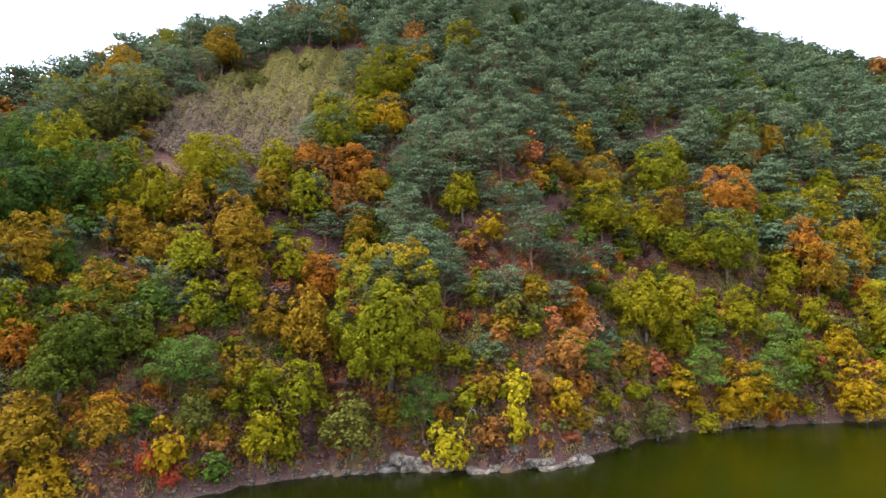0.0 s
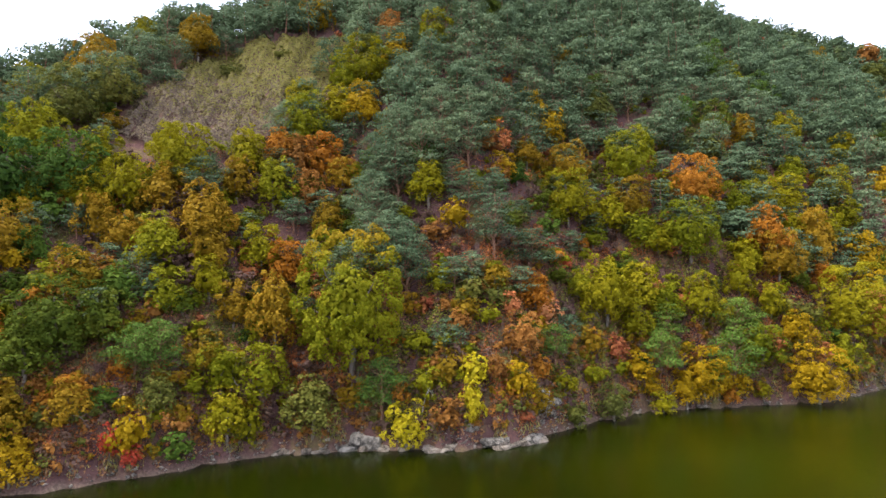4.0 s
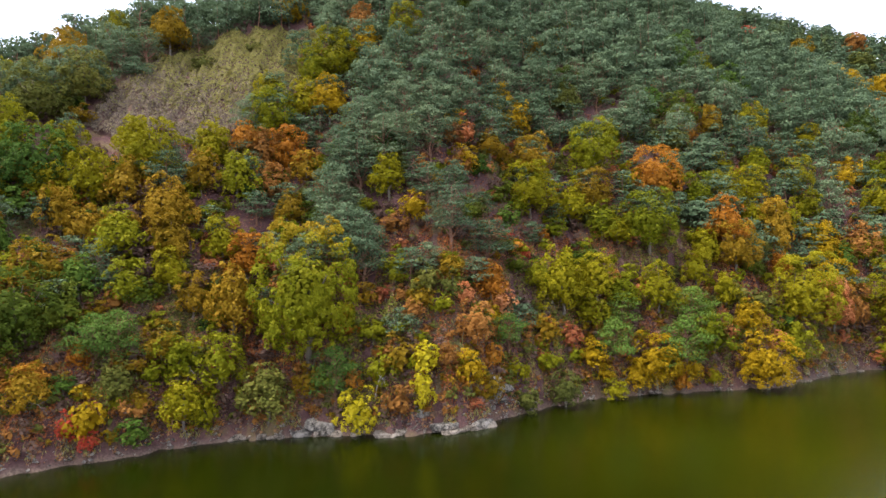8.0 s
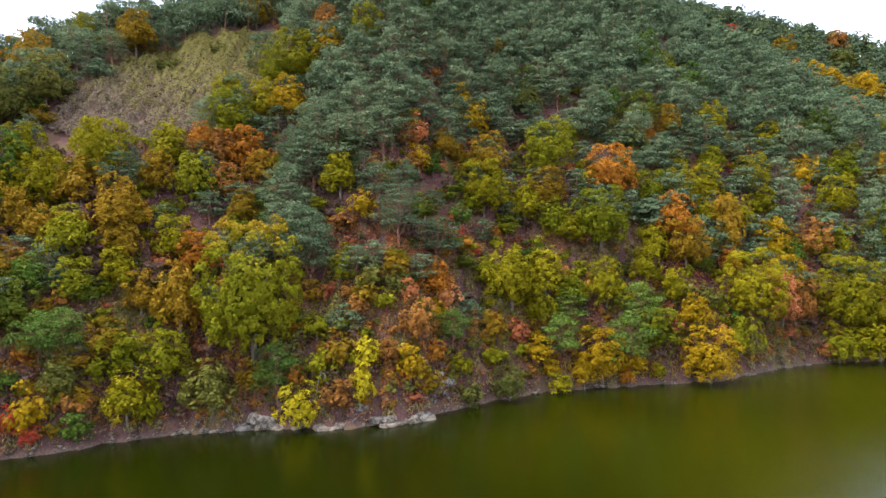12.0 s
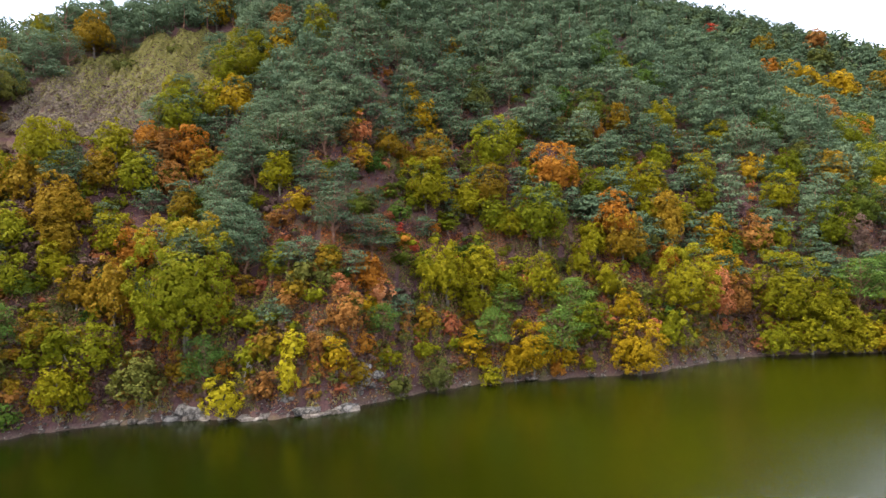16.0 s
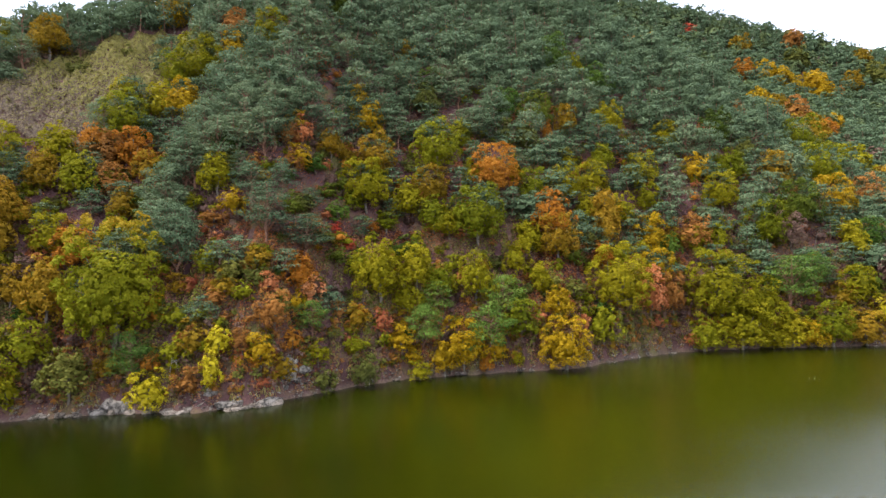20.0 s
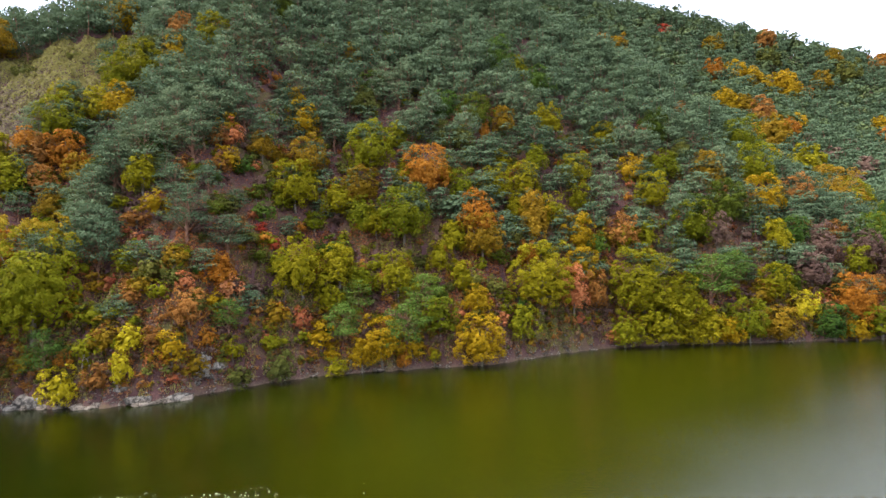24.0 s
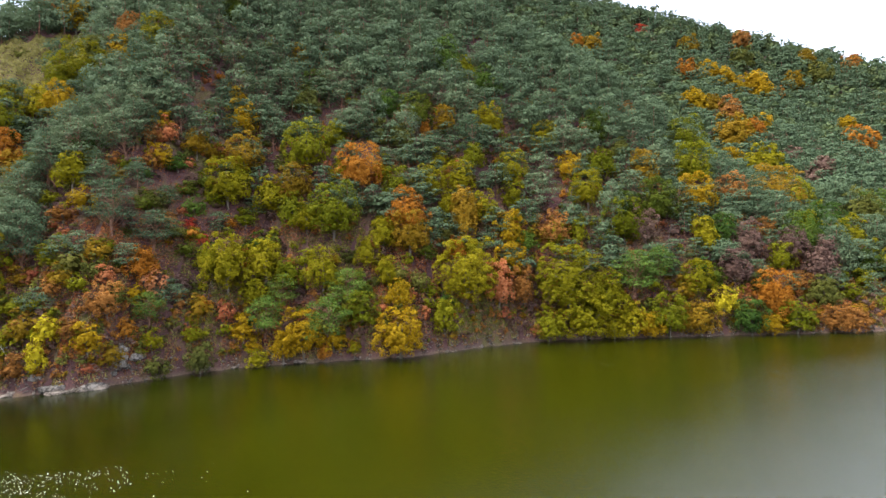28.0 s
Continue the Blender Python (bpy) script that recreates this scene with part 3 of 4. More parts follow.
tree(8.7, 43.2, 3.0, 2.6, "gold")
tree(20.3, 50.8, 3.1, 2.8, "gold")
tree(26.4, 51.1, 5.3, 4.7, "gold")
tree(24.4, 50.3, 3.4, 3.3, "gold")
tree(29.5, 51.4, 3.1, 2.8, "gold")
tree(36.4, 50.8, 5.5, 5.4, "gold")
tree(21.4, 50.4, 1.8, 1.6, "gold")
tree(130.6, 175.8, 8.6, 7.7, "gold")
tree(135.3, 174.4, 8.5, 7.6, "gold")
tree(138.4, 171.9, 8.4, 7.5, "gold")
tree(145.5, 173.3, 9.1, 8.1, "gold")
tree(145.1, 169.7, 8.3, 7.4, "gold")
tree(115.8, 153.3, 9.9, 8.8, "gold")
tree(129.8, 144.8, 6.8, 6.1, "gold")
tree(158.3, 152.3, 7.5, 6.7, "gold")
tree(108.7, 121.1, 7.2, 6.4, "gold")
tree(76.4, 68.9, 6.2, 5.5, "gold")
tree(60.1, 72.5, 4.3, 3.9, "gold")
tree(45.6, 64.2, 4.0, 3.6, "gold")
tree(50.1, 63.3, 5.0, 4.4, "gold")
tree(49.6, 60.5, 4.7, 4.2, "gold")
tree(65.0, 56.8, 3.2, 3.8, "gold")
tree(78.2, 55.1, 2.5, 3.3, "gold")
# yellow
tree(-5.3, 68.0, 6.9, 6.1, "yellow")
tree(-8.6, 63.8, 5.0, 4.5, "yellow")
tree(-29.4, 53.7, 5.1, 4.5, "yellow")
tree(-23.6, 55.7, 4.7, 4.2, "yellow")
tree(-25.1, 50.3, 5.6, 5.0, "yellow")
tree(-28.9, 49.9, 4.4, 4.0, "yellow")
tree(-15.9, 55.8, 5.0, 4.4, "yellow")
tree(-31.9, 47.8, 3.7, 3.3, "yellow")
tree(-15.8, 45.6, 4.0, 3.6, "yellow")
tree(-12.7, 49.2, 4.4, 3.9, "yellow")
tree(-12.7, 40.6, 4.1, 3.6, "yellow")
tree(-11.4, 41.2, 3.5, 2.4, "yellow")
tree(2.0, 53.0, 4.5, 4.0, "yellow")
tree(49.1, 74.8, 5.4, 4.8, "yellow")
tree(28.8, 63.8, 3.2, 2.8, "yellow")
tree(16.5, 58.9, 6.2, 5.5, "yellow")
tree(21.0, 60.3, 5.4, 4.5, "yellow")
tree(25.5, 58.6, 4.1, 3.7, "yellow")
tree(40.2, 64.7, 5.3, 4.7, "yellow")
tree(41.6, 68.8, 3.2, 2.8, "yellow")
tree(44.1, 66.6, 4.8, 4.3, "yellow")
tree(42.4, 63.4, 3.7, 3.3, "yellow")
tree(34.6, 58.1, 3.9, 3.4, "yellow")
tree(18.2, 52.6, 6.7, 5.9, "yellow")
tree(21.8, 54.3, 5.0, 4.4, "yellow")
tree(20.9, 53.1, 4.5, 4.0, "yellow")
tree(28.1, 54.5, 5.5, 4.9, "yellow")
tree(32.8, 56.5, 4.1, 3.1, "yellow")
tree(35.2, 55.4, 4.1, 3.5, "yellow")
tree(12.9, 46.6, 2.3, 2.1, "yellow")
tree(22.0, 49.4, 2.0, 2.2, "yellow")
tree(31.7, 51.0, 1.7, 1.5, "yellow")
tree(113.3, 115.3, 9.9, 8.9, "yellow")
tree(61.4, 68.3, 5.3, 4.6, "yellow")
tree(57.6, 76.4, 4.3, 3.9, "yellow")
tree(51.4, 69.6, 5.2, 4.6, "yellow")
tree(51.2, 67.0, 4.2, 3.7, "yellow")
tree(47.0, 64.2, 4.5, 3.5, "yellow")
tree(56.3, 64.5, 3.2, 2.9, "yellow")
tree(44.0, 56.8, 8.1, 7.2, "yellow")
tree(56.1, 59.1, 8.9, 7.9, "yellow")
tree(60.6, 58.6, 6.6, 5.9, "yellow")
tree(57.4, 57.3, 5.7, 6.5, "yellow")
tree(63.1, 57.0, 4.4, 4.2, "yellow")
tree(61.0, 57.1, 3.6, 4.0, "yellow")
tree(71.6, 58.5, 4.6, 3.9, "yellow")
tree(74.8, 63.3, 4.9, 4.1, "yellow")
tree(95.4, 66.3, 6.8, 6.1, "yellow")
# olive
tree(-42.3, 62.8, 5.6, 5.0, "olive")
tree(-7.6, 67.2, 5.5, 4.7, "olive")
tree(-11.1, 60.0, 6.0, 5.4, "olive")
tree(-35.0, 52.7, 6.5, 5.8, "olive")
tree(-12.9, 53.6, 5.0, 4.3, "olive")
tree(-20.1, 45.7, 4.9, 4.3, "olive")
tree(-30.7, 40.1, 4.3, 2.8, "olive")
tree(-18.4, 43.8, 3.9, 3.4, "olive")
tree(-13.6, 41.8, 4.1, 3.7, "olive")
tree(-10.7, 42.5, 4.4, 3.9, "olive")
tree(24.6, 64.5, 6.7, 6.0, "olive")
tree(27.9, 68.3, 4.0, 3.5, "olive")
tree(46.4, 69.1, 4.0, 3.6, "olive")
tree(24.0, 58.7, 4.6, 3.8, "olive")
tree(28.8, 58.3, 6.8, 6.1, "olive")
tree(36.1, 62.8, 4.4, 3.9, "olive")
tree(16.0, 53.0, 3.3, 2.9, "olive")
tree(24.4, 53.9, 3.8, 3.4, "olive")
tree(32.4, 52.3, 4.7, 4.2, "olive")
tree(1.7, 43.0, 3.0, 2.7, "olive")
tree(81.3, 82.9, 7.1, 6.4, "olive")
tree(78.4, 74.4, 7.0, 6.3, "olive")
tree(99.0, 82.5, 7.7, 6.9, "olive")
tree(64.8, 72.0, 5.0, 4.5, "olive")
tree(59.1, 64.6, 4.1, 2.6, "olive")
tree(53.4, 57.3, 4.0, 4.6, "olive")
tree(67.1, 56.5, 5.2, 4.6, "olive")
tree(80.9, 55.0, 4.2, 4.4, "olive")
tree(83.6, 61.6, 3.9, 3.5, "olive")
tree(41.2, 54.2, 4.3, 3.8, "olive")
# green
tree(-39.7, 54.1, 5.4, 4.9, "green")
tree(-34.0, 47.7, 7.4, 6.6, "green")
tree(-30.1, 49.9, 6.7, 6.0, "green")
tree(-34.8, 46.9, 5.7, 5.1, "green")
tree(-29.9, 47.6, 3.2, 2.8, "green")
tree(-29.4, 44.7, 3.5, 3.1, "green")
tree(-21.9, 43.4, 3.8, 3.4, "green")
tree(-15.5, 38.8, 2.2, 2.3, "green")
tree(52.2, 62.9, 3.2, 2.8, "green")
tree(75.9, 55.4, 4.4, 3.9, "green")
# ochre
tree(-37.0, 66.3, 6.7, 6.0, "ochre")
tree(-28.1, 73.4, 6.6, 5.9, "ochre")
tree(-31.1, 50.3, 3.4, 3.0, "ochre")
tree(-26.2, 47.8, 4.6, 3.3, "ochre")
tree(-21.6, 50.2, 5.0, 4.5, "ochre")
tree(-17.3, 48.5, 5.9, 5.3, "ochre")
tree(-16.2, 53.0, 4.4, 3.9, "ochre")
tree(-6.6, 56.1, 3.9, 3.3, "ochre")
tree(-7.3, 52.4, 3.8, 3.1, "ochre")
tree(-31.4, 44.1, 5.4, 4.8, "ochre")
tree(-33.3, 44.4, 3.9, 3.5, "ochre")
tree(-23.9, 47.4, 4.0, 3.3, "ochre")
tree(-24.8, 43.2, 4.8, 4.3, "ochre")
tree(-16.3, 47.0, 4.7, 4.2, "ochre")
tree(-10.5, 44.9, 6.4, 4.2, "ochre")
tree(-13.8, 45.3, 3.8, 3.1, "ochre")
tree(-14.9, 42.0, 3.5, 3.1, "ochre")
tree(-22.0, 37.4, 3.5, 2.9, "ochre")
tree(-25.8, 35.6, 5.2, 4.2, "ochre")
tree(-4.2, 43.4, 2.8, 2.5, "ochre")
tree(12.4, 60.1, 3.5, 3.1, "ochre")
tree(13.9, 61.2, 2.4, 2.0, "ochre")
tree(17.3, 62.3, 5.4, 4.8, "ochre")
tree(42.6, 73.2, 4.5, 3.2, "ochre")
tree(23.7, 61.1, 5.1, 4.6, "ochre")
tree(37.8, 57.9, 5.4, 4.8, "ochre")
tree(44.4, 62.0, 7.0, 4.0, "ochre")
tree(4.9, 46.0, 2.7, 2.4, "ochre")
tree(16.1, 50.2, 3.1, 2.7, "ochre")
tree(3.1, 43.2, 3.4, 2.8, "ochre")
tree(10.3, 44.2, 2.6, 2.3, "ochre")
# several of these far trees take ochre for amber, in place of haze
tree(120.2, 152.6, 7.5, 6.7, "ochre")
tree(116.2, 133.8, 10.4, 9.3, "ochre")
tree(114.0, 130.0, 9.2, 8.3, "ochre")
tree(132.4, 192.6, 8.9, 8.0, "ochre")
tree(95.9, 184.0, 8.5, 7.6, "ochre")
tree(169.1, 184.9, 8.6, 7.7, "ochre")
tree(158.7, 175.4, 8.6, 7.7, "ochre")
tree(93.1, 78.9, 8.8, 7.8, "ochre")
tree(44.3, 62.7, 5.6, 3.5, "ochre")
tree(53.6, 64.4, 2.9, 2.6, "ochre")
tree(69.8, 58.6, 3.2, 2.8, "ochre")
tree(70.6, 56.3, 4.2, 4.5, "ochre")
# mauve
tree(85.4, 62.5, 5.2, 4.7, "mauve")
tree(76.5, 59.5, 4.5, 4.1, "mauve")
tree(86.7, 59.5, 4.6, 4.1, "mauve")
# turning
tree(-4.3, 44.6, 11.9, 8.1, "turning")
# deep
tree(-24.6, 40.1, 6.6, 5.9, "deep")
tree(-25.6, 38.2, 4.8, 4.3, "deep")
tree(-21.8, 41.2, 4.5, 4.0, "deep")
# scarlet
tree(10.1, 68.4, 2.8, 2.8, "scarlet")
tree(18.5, 50.7, 2.8, 2.1, "scarlet")
tree(9.1, 42.8, 1.0, 1.4, "scarlet")
tree(52.3, 57.6, 1.6, 2.1, "scarlet")
# crimson
tree(-19.4, 37.5, 2.2, 1.3, "crimson")
tree(-17.9, 37.5, 1.4, 1.4, "crimson")
tree(13.5, 55.0, 1.4, 1.4, "crimson")
tree(14.9, 54.5, 1.5, 1.5, "crimson")
tree(119.1, 201.9, 5.6, 5.6, "crimson")
# lemon
tree(0.0, 41.5, 3.8, 3.4, "lemon")
tree(5.3, 43.1, 2.8, 2.4, "lemon")
tree(5.0, 42.0, 3.2, 2.0, "lemon")
tree(73.7, 56.9, 3.8, 3.4, "lemon")
# salmon
tree(9.4, 59.0, 3.4, 2.7, "salmon")
tree(8.6, 46.7, 2.1, 1.9, "salmon")
tree(12.0, 49.2, 3.1, 2.8, "salmon")
tree(47.9, 58.2, 5.7, 3.7, "salmon")
# single pines among the broadleaf trees
lone_pine(-31.3, 67.6, 5.4, 4.5)
lone_pine(-29.5, 70.1, 5.1, 4.2)
lone_pine(-25.1, 75.4, 4.5, 3.8)
lone_pine(-17.6, 40.7, 4.3, 3.6)
lone_pine(-1.8, 42.3, 5.0, 3.7)
lone_pine(-19.2, 40.4, 4.3, 3.6)
lone_pine(29.0, 51.1, 5.8, 4.8)
lone_pine(31.0, 53.5, 5.4, 4.5)
lone_pine(22.5, 51.1, 4.6, 3.8)
lone_pine(23.8, 53.1, 4.0, 3.3)
lone_pine(12.3, 47.4, 3.6, 3.0)
lone_pine(67.5, 60.0, 4.9, 4.1)
lone_pine(64.1, 59.0, 6.4, 5.4)


# ---------------------------------------------------------------- pines between them, and the woods beyond
CLEARING = ((-29.3, 59.8), (-29.2, 64.1), (-27.5, 69.8), (-24.6, 76.0), (-19.3, 76.3), (-13.5, 78.3), (-9.0, 76.4), (-10.1, 72.5), (-11.7, 67.1), (-13.3, 63.2), (-15.3, 61.1), (-19.0, 60.1), (-26.2, 58.9))


def in_clearing(x, y, grow=0.0):
    inside, n = False, len(CLEARING)
    cx, cy = -19.0, 68.0
    for i in range(n):
        (x1, y1), (x2, y2) = CLEARING[i], CLEARING[(i + 1) % n]
        k = 1 + grow / 9
        x1, y1, x2, y2 = cx + (x1 - cx) * k, cy + (y1 - cy) * k, cx + (x2 - cx) * k, cy + (y2 - cy) * k
        if (y1 > y) != (y2 > y) and x < (x2 - x1) * (y - y1) / (y2 - y1) + x1:
            inside = not inside
    return inside


def sites(x0, x1, y0, y1, step):
    """Loosely even places, row by row."""
    out, row, y = [], 0, y0
    while y < y1:
        x = x0 + (row % 2) * step / 2
        while x < x1:
            out.append((x + rng.uniform(-0.32, 0.32) * step, y + rng.uniform(-0.32, 0.32) * step))
            x += step
        y += step * 0.66
        row += 1
    return out


def in_sight(x, y):
    return -0.84 * y - 8 < x < 42 + 0.88 * (y + 9) + 6


placed = np.array(standing)
pine_sites, low_sites, oak_sites = [], [], []
for x, y in sites(-95, 110, 36, 62, 2.7) + sites(-95, 110, 62, 126, 3.3):
    d = y - float(shore(x))
    if d < 3.0 or not in_sight(x, y) or in_clearing(x, y, 0.6) or in_clearing(x + 0.6, y + 2.5) or in_clearing(x + 1.2, y + 5.5) or y > 112 or y > 60 and lands_on(x, y) < lands_on(x, y - 9) + 1.5 and lands_on(x, y) > 20:
        continue
    near = np.hypot(placed[:, 0] - x, 1.5 * (placed[:, 1] - y)) - placed[:, 2] * np.where(placed[:, 2] > 6, 0.5, 0.28)
    if near.min() < 0.1:
        continue
    # keep the coloured trees open to the lake
    out = np.array([x - 20, y + 5]) / np.hypot(x - 20, y + 5)
    rel = placed[:, :2] - (x, y)
    ahead, aside = rel @ out, np.abs(rel @ (out[1], -out[0]))
    if ((ahead > 0) & (ahead < 3.9) & (aside < placed[:, 2] * 0.42 + 1.3)).any() or d < 5.5:
        low_sites.append((x, y))
    elif rng.random() < (0.5 if x < -8 and d < 24 else 0.5 if x > 64 and d < 16 else 0.3 if x > 38 and d < 14 else 0.07) and y < 84:
        oak_sites.append((x, y))
    else:
        pine_sites.append((x, y))
pine_sites.sort(key=lambda p: p[1])
low_sites.sort(key=lambda p: p[1])
PINE_WORDS = ("dark green red pine with flat layered needle boughs", "dark bluish-green pine with a ragged crown among the oaks")
for i, (x, y) in enumerate(pine_sites[:230]):
    shape = (PINES if y < 60 else FAR_PINES)[rng.integers(3)]
    stand("pine_tree", x, y, rng.uniform(4.2, 6.8), rng.uniform(3.6, 5.2), shape, None, PINE_WORDS[i % 2], "pine", "pines of the hillside")
for i, (x, y) in enumerate(low_sites[:150]):
    if i % 3 == 0:
        stand("pine_tree", x, y, rng.uniform(2.4, 3.4), rng.uniform(2.4, 3.2), FAR_PINES[rng.integers(3)], None, "young low pine filling a gap between taller trees", "pine", "pines of the hillside")
    else:
        colour = rng.choice(("olive", "deep", "sage", "ochre", "green", "rust", "mauve"), p=(0.26, 0.18, 0.18, 0.12, 0.1, 0.08, 0.08))
        stand("shrub", x, y, rng.uniform(1.8, 2.9), rng.uniform(2.2, 3.2), SHAPES["shrub"][rng.integers(3)], LEAF[colour], f"bushy {colour} shrub between the taller trees", "shrub", "shrubs of the hillside")
for x, y in oak_sites[:105]:
    colour = rng.choice(("olive", "deep", "green", "ochre", "yellow", "gold", "sage"), p=(0.3, 0.2, 0.14, 0.12, 0.1, 0.06, 0.08))
    if x > 58 and rng.random() < 0.6:
        colour = ("mauve", "deep", "green")[rng.integers(3)]
    w = rng.uniform(3.6, 5.4)
    tree(x, y, w * rng.uniform(1.05, 1.4), w, colour)


def wood(name, places, shapes, heights, material, label, broad=1.1):
    """A distant wood, too many trees to count: crowns and trunks in one mesh each."""
    crowns, trunks = [], []
    base = []
    for _, _, trunk, crown, _ in shapes:
        pair = []
        for me in (trunk, crown):
            v = np.empty(len(me.vertices) * 3, np.float32)
            me.vertices.foreach_get("co", v)
            f = np.empty(len(me.loops), np.int32)
            me.loops.foreach_get("vertex_index", f)
            pair.append((v.reshape(-1, 3), f.reshape(-1, 4)))
        base.append(pair)
    for x, y in places:
        k = rng.integers(len(base))
        h0, w0 = shapes[k][1], shapes[k][0]
        h = rng.uniform(*heights)
        a = rng.uniform(0, 2 * np.pi)
        turn = np.array([[np.cos(a), np.sin(a), 0], [-np.sin(a), np.cos(a), 0], [0, 0, 1]])
        s = np.array([h / h0 * broad, h / h0 * broad, h / h0])
        at = np.array([x, y, lands_on(x, y)])
        for store, (v, f) in zip((trunks, crowns), base[k]):
            store.append((v * s @ turn + at, f))
    root = new(name)
    for part_name, store, mat in (("trunks", trunks, PINE_BARK), ("crowns", crowns, material)):
        v, f = joined(store)
        ob = new(part_name, mesh_of(part_name, v, f, mat))
        ob.parent = root
        tagged(ob, kind="stuff")
    return tagged(root, label, "wood", kind="stuff")


WOOD_PINES = [(w, h, *pine_meshes(w, h, p, 0.25, 0.9, False, 0.2, 0.205, 0.15, 0.55)) for w, h, p in ((4.4, 6.4, 16), (5.0, 5.6, 17), (4.0, 6.6, 16), (4.8, 6.0, 17))]
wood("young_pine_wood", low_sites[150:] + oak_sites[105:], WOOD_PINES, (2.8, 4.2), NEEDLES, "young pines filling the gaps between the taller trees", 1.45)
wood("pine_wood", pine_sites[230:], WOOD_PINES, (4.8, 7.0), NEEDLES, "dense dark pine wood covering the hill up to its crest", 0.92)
far_sites = [(x, y) for x, y in sites(30, 300, 96, 256, 4.5) if in_sight(x, y) and (x > 62 or y > 124)
             and np.hypot(placed[:, 0] - x, placed[:, 1] - y).min() > 3.0]
COARSE = [(5.0, 5.4, *broad_tree_meshes(5.0, 5.4, 9, 0.55, f, 0.8, 0, False, True)) for f in FORMS[:3]]
COARSE_PINES = [(5.0, 6.0, *pine_meshes(5.0, 6.0, 14, 0.42, 0.9, False, 0.06, 0.21, 0.15, 0.6)) for _ in range(3)]
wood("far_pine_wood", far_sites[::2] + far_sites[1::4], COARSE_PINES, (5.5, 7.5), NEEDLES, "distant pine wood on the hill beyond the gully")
wood("bare_wood", [p for p in far_sites[3::4] if p[1] < 140], COARSE, (4.0, 6.0), LEAF["mauve"], "nearly bare mauve-brown trees in the gully between the hills")
wood("far_autumn_wood", [p for p in far_sites[3::4] if p[1] >= 140], COARSE, (5.0, 7.0), FAR_LEAVES, "distant mixed autumn wood on the farther hill")


# ---------------------------------------------------------------- undergrowth
placed = np.array(standing)
BRUSH = (("olive", "sage", "ochre", "mauve", "green", "rust", "gold", "amber", "scarlet"), (0.26, 0.16, 0.14, 0.12, 0.12, 0.06, 0.05, 0.02, 0.07))
count = 0
for x, y in sites(-34, 96, 34, 74, 1.9):
    d = y - float(shore(x))
    if d < 0.9 or d > 16 or not in_sight(x, y) or rng.random() < 0.06 + 0.028 * d:
        continue
    near = np.hypot(placed[:, 0] - x, 1.3 * (placed[:, 1] - y)) - placed[:, 2] * 0.3
    if near.min() < 0.1 or count >= 120:
        continue
    colour = rng.choice(BRUSH[0], p=BRUSH[1])
    h = rng.uniform(0.8, 1.9)
    stand("shrub", x, y, h, h * rng.uniform(1.0, 1.5), SHAPES["shrub"][rng.integers(3)], LEAF[colour],
          f"low {colour} undergrowth shrub on the leaf-strewn bank", "shrub", "undergrowth of the bank")
    count += 1


def scattered(n, x0, x1, d0, d1, lean=2.0):
    """Random places up the bank, thicker towards the water."""
    x = rng.uniform(x0, x1, n)
    d = d0 + (d1 - d0) * rng.uniform(0, 1, n) ** lean
    y = shore(x) + d
    return x, y, land(x, y)


# brambles and saplings that cover the slope between the trees
x, y, z = (np.concatenate(pair) for pair in zip(scattered(110000, -36, 96, 0.3, 22, 1.25), scattered(110000, -36, 62, 0.5, 9, 1.0)))
heap = np.sin(1.1 * x + 1.3 * np.sin(0.8 * y)) * np.sin(1.4 * y + 0.6 * x) + 0.6 * np.sin(2.7 * x - 1.9 * y)
tall = (np.maximum(heap + 0.5, 0) * 0.72 + 0.1) * np.clip((y - shore(x)) / 1.5, 0.25, 1)
tint = np.sin(0.43 * x + 1.1) + np.sin(0.61 * y - 0.3 * x) + rng.normal(size=len(x)) * 0.75
warm = np.exp(-((x - 9) / 9) ** 2) * 0.9
at = np.stack([x, y, z + tall * rng.uniform(0.35, 1.0, len(x))], -1)
BRAMBLE = (
    ("olive brambles and saplings covering the bank", foliage("bramble_olive", ((0.06, 0.065, 0.012), (0.12, 0.12, 0.018), (0.19, 0.16, 0.025))), tint > 0.75),
    ("dry brown brambles on the leaf-strewn slope", foliage("bramble_brown", ((0.07, 0.03, 0.023), (0.135, 0.06, 0.042), (0.215, 0.11, 0.06)), leafy=0.45), None),
    ("rust-red brambles in autumn leaf on the bank", foliage("bramble_rust", ((0.11, 0.034, 0.014), (0.2, 0.062, 0.02), (0.28, 0.108, 0.026)), leafy=0.45), tint - warm < -0.85),
)
olive, rusty = BRAMBLE[0][2], BRAMBLE[2][2]
for words, mat, mask in BRAMBLE:
    mask = ~(olive | rusty) if mask is None else mask & ~(olive & rusty)
    n = int(mask.sum())
    v, f = leaf_cards(at[mask], rng.normal(size=(n, 3)) * 0.6 + (0, -0.5, 0.8), rng.uniform(0.1, 0.24, n))
    tagged(new("brambles", mesh_of("brambles", v, f, mat)), words, "brambles", kind="stuff")

# thickets of knee- to head-high bushes, too many to count
THICKET = {
    "olive": ("thicket of low olive-green bushes over the bank", 0.26), "sage": ("thicket of dull sage-green bushes over the bank", 0.14),
    "rust": ("thicket of rust-brown bushes over the bank", 0.13), "mauve": ("thicket of withered mauve-brown bushes on the slope", 0.29),
    "amber": ("scattered low orange bushes on the bank", 0.04), "scarlet": ("scattered low red bushes on the bank", 0.14),
}
bush = [(1.8, 1.6, *broad_tree_meshes(1.8, 1.6, 5, 0.2, f, 0.7, 0, False, True)) for f in FORMS[:3]]
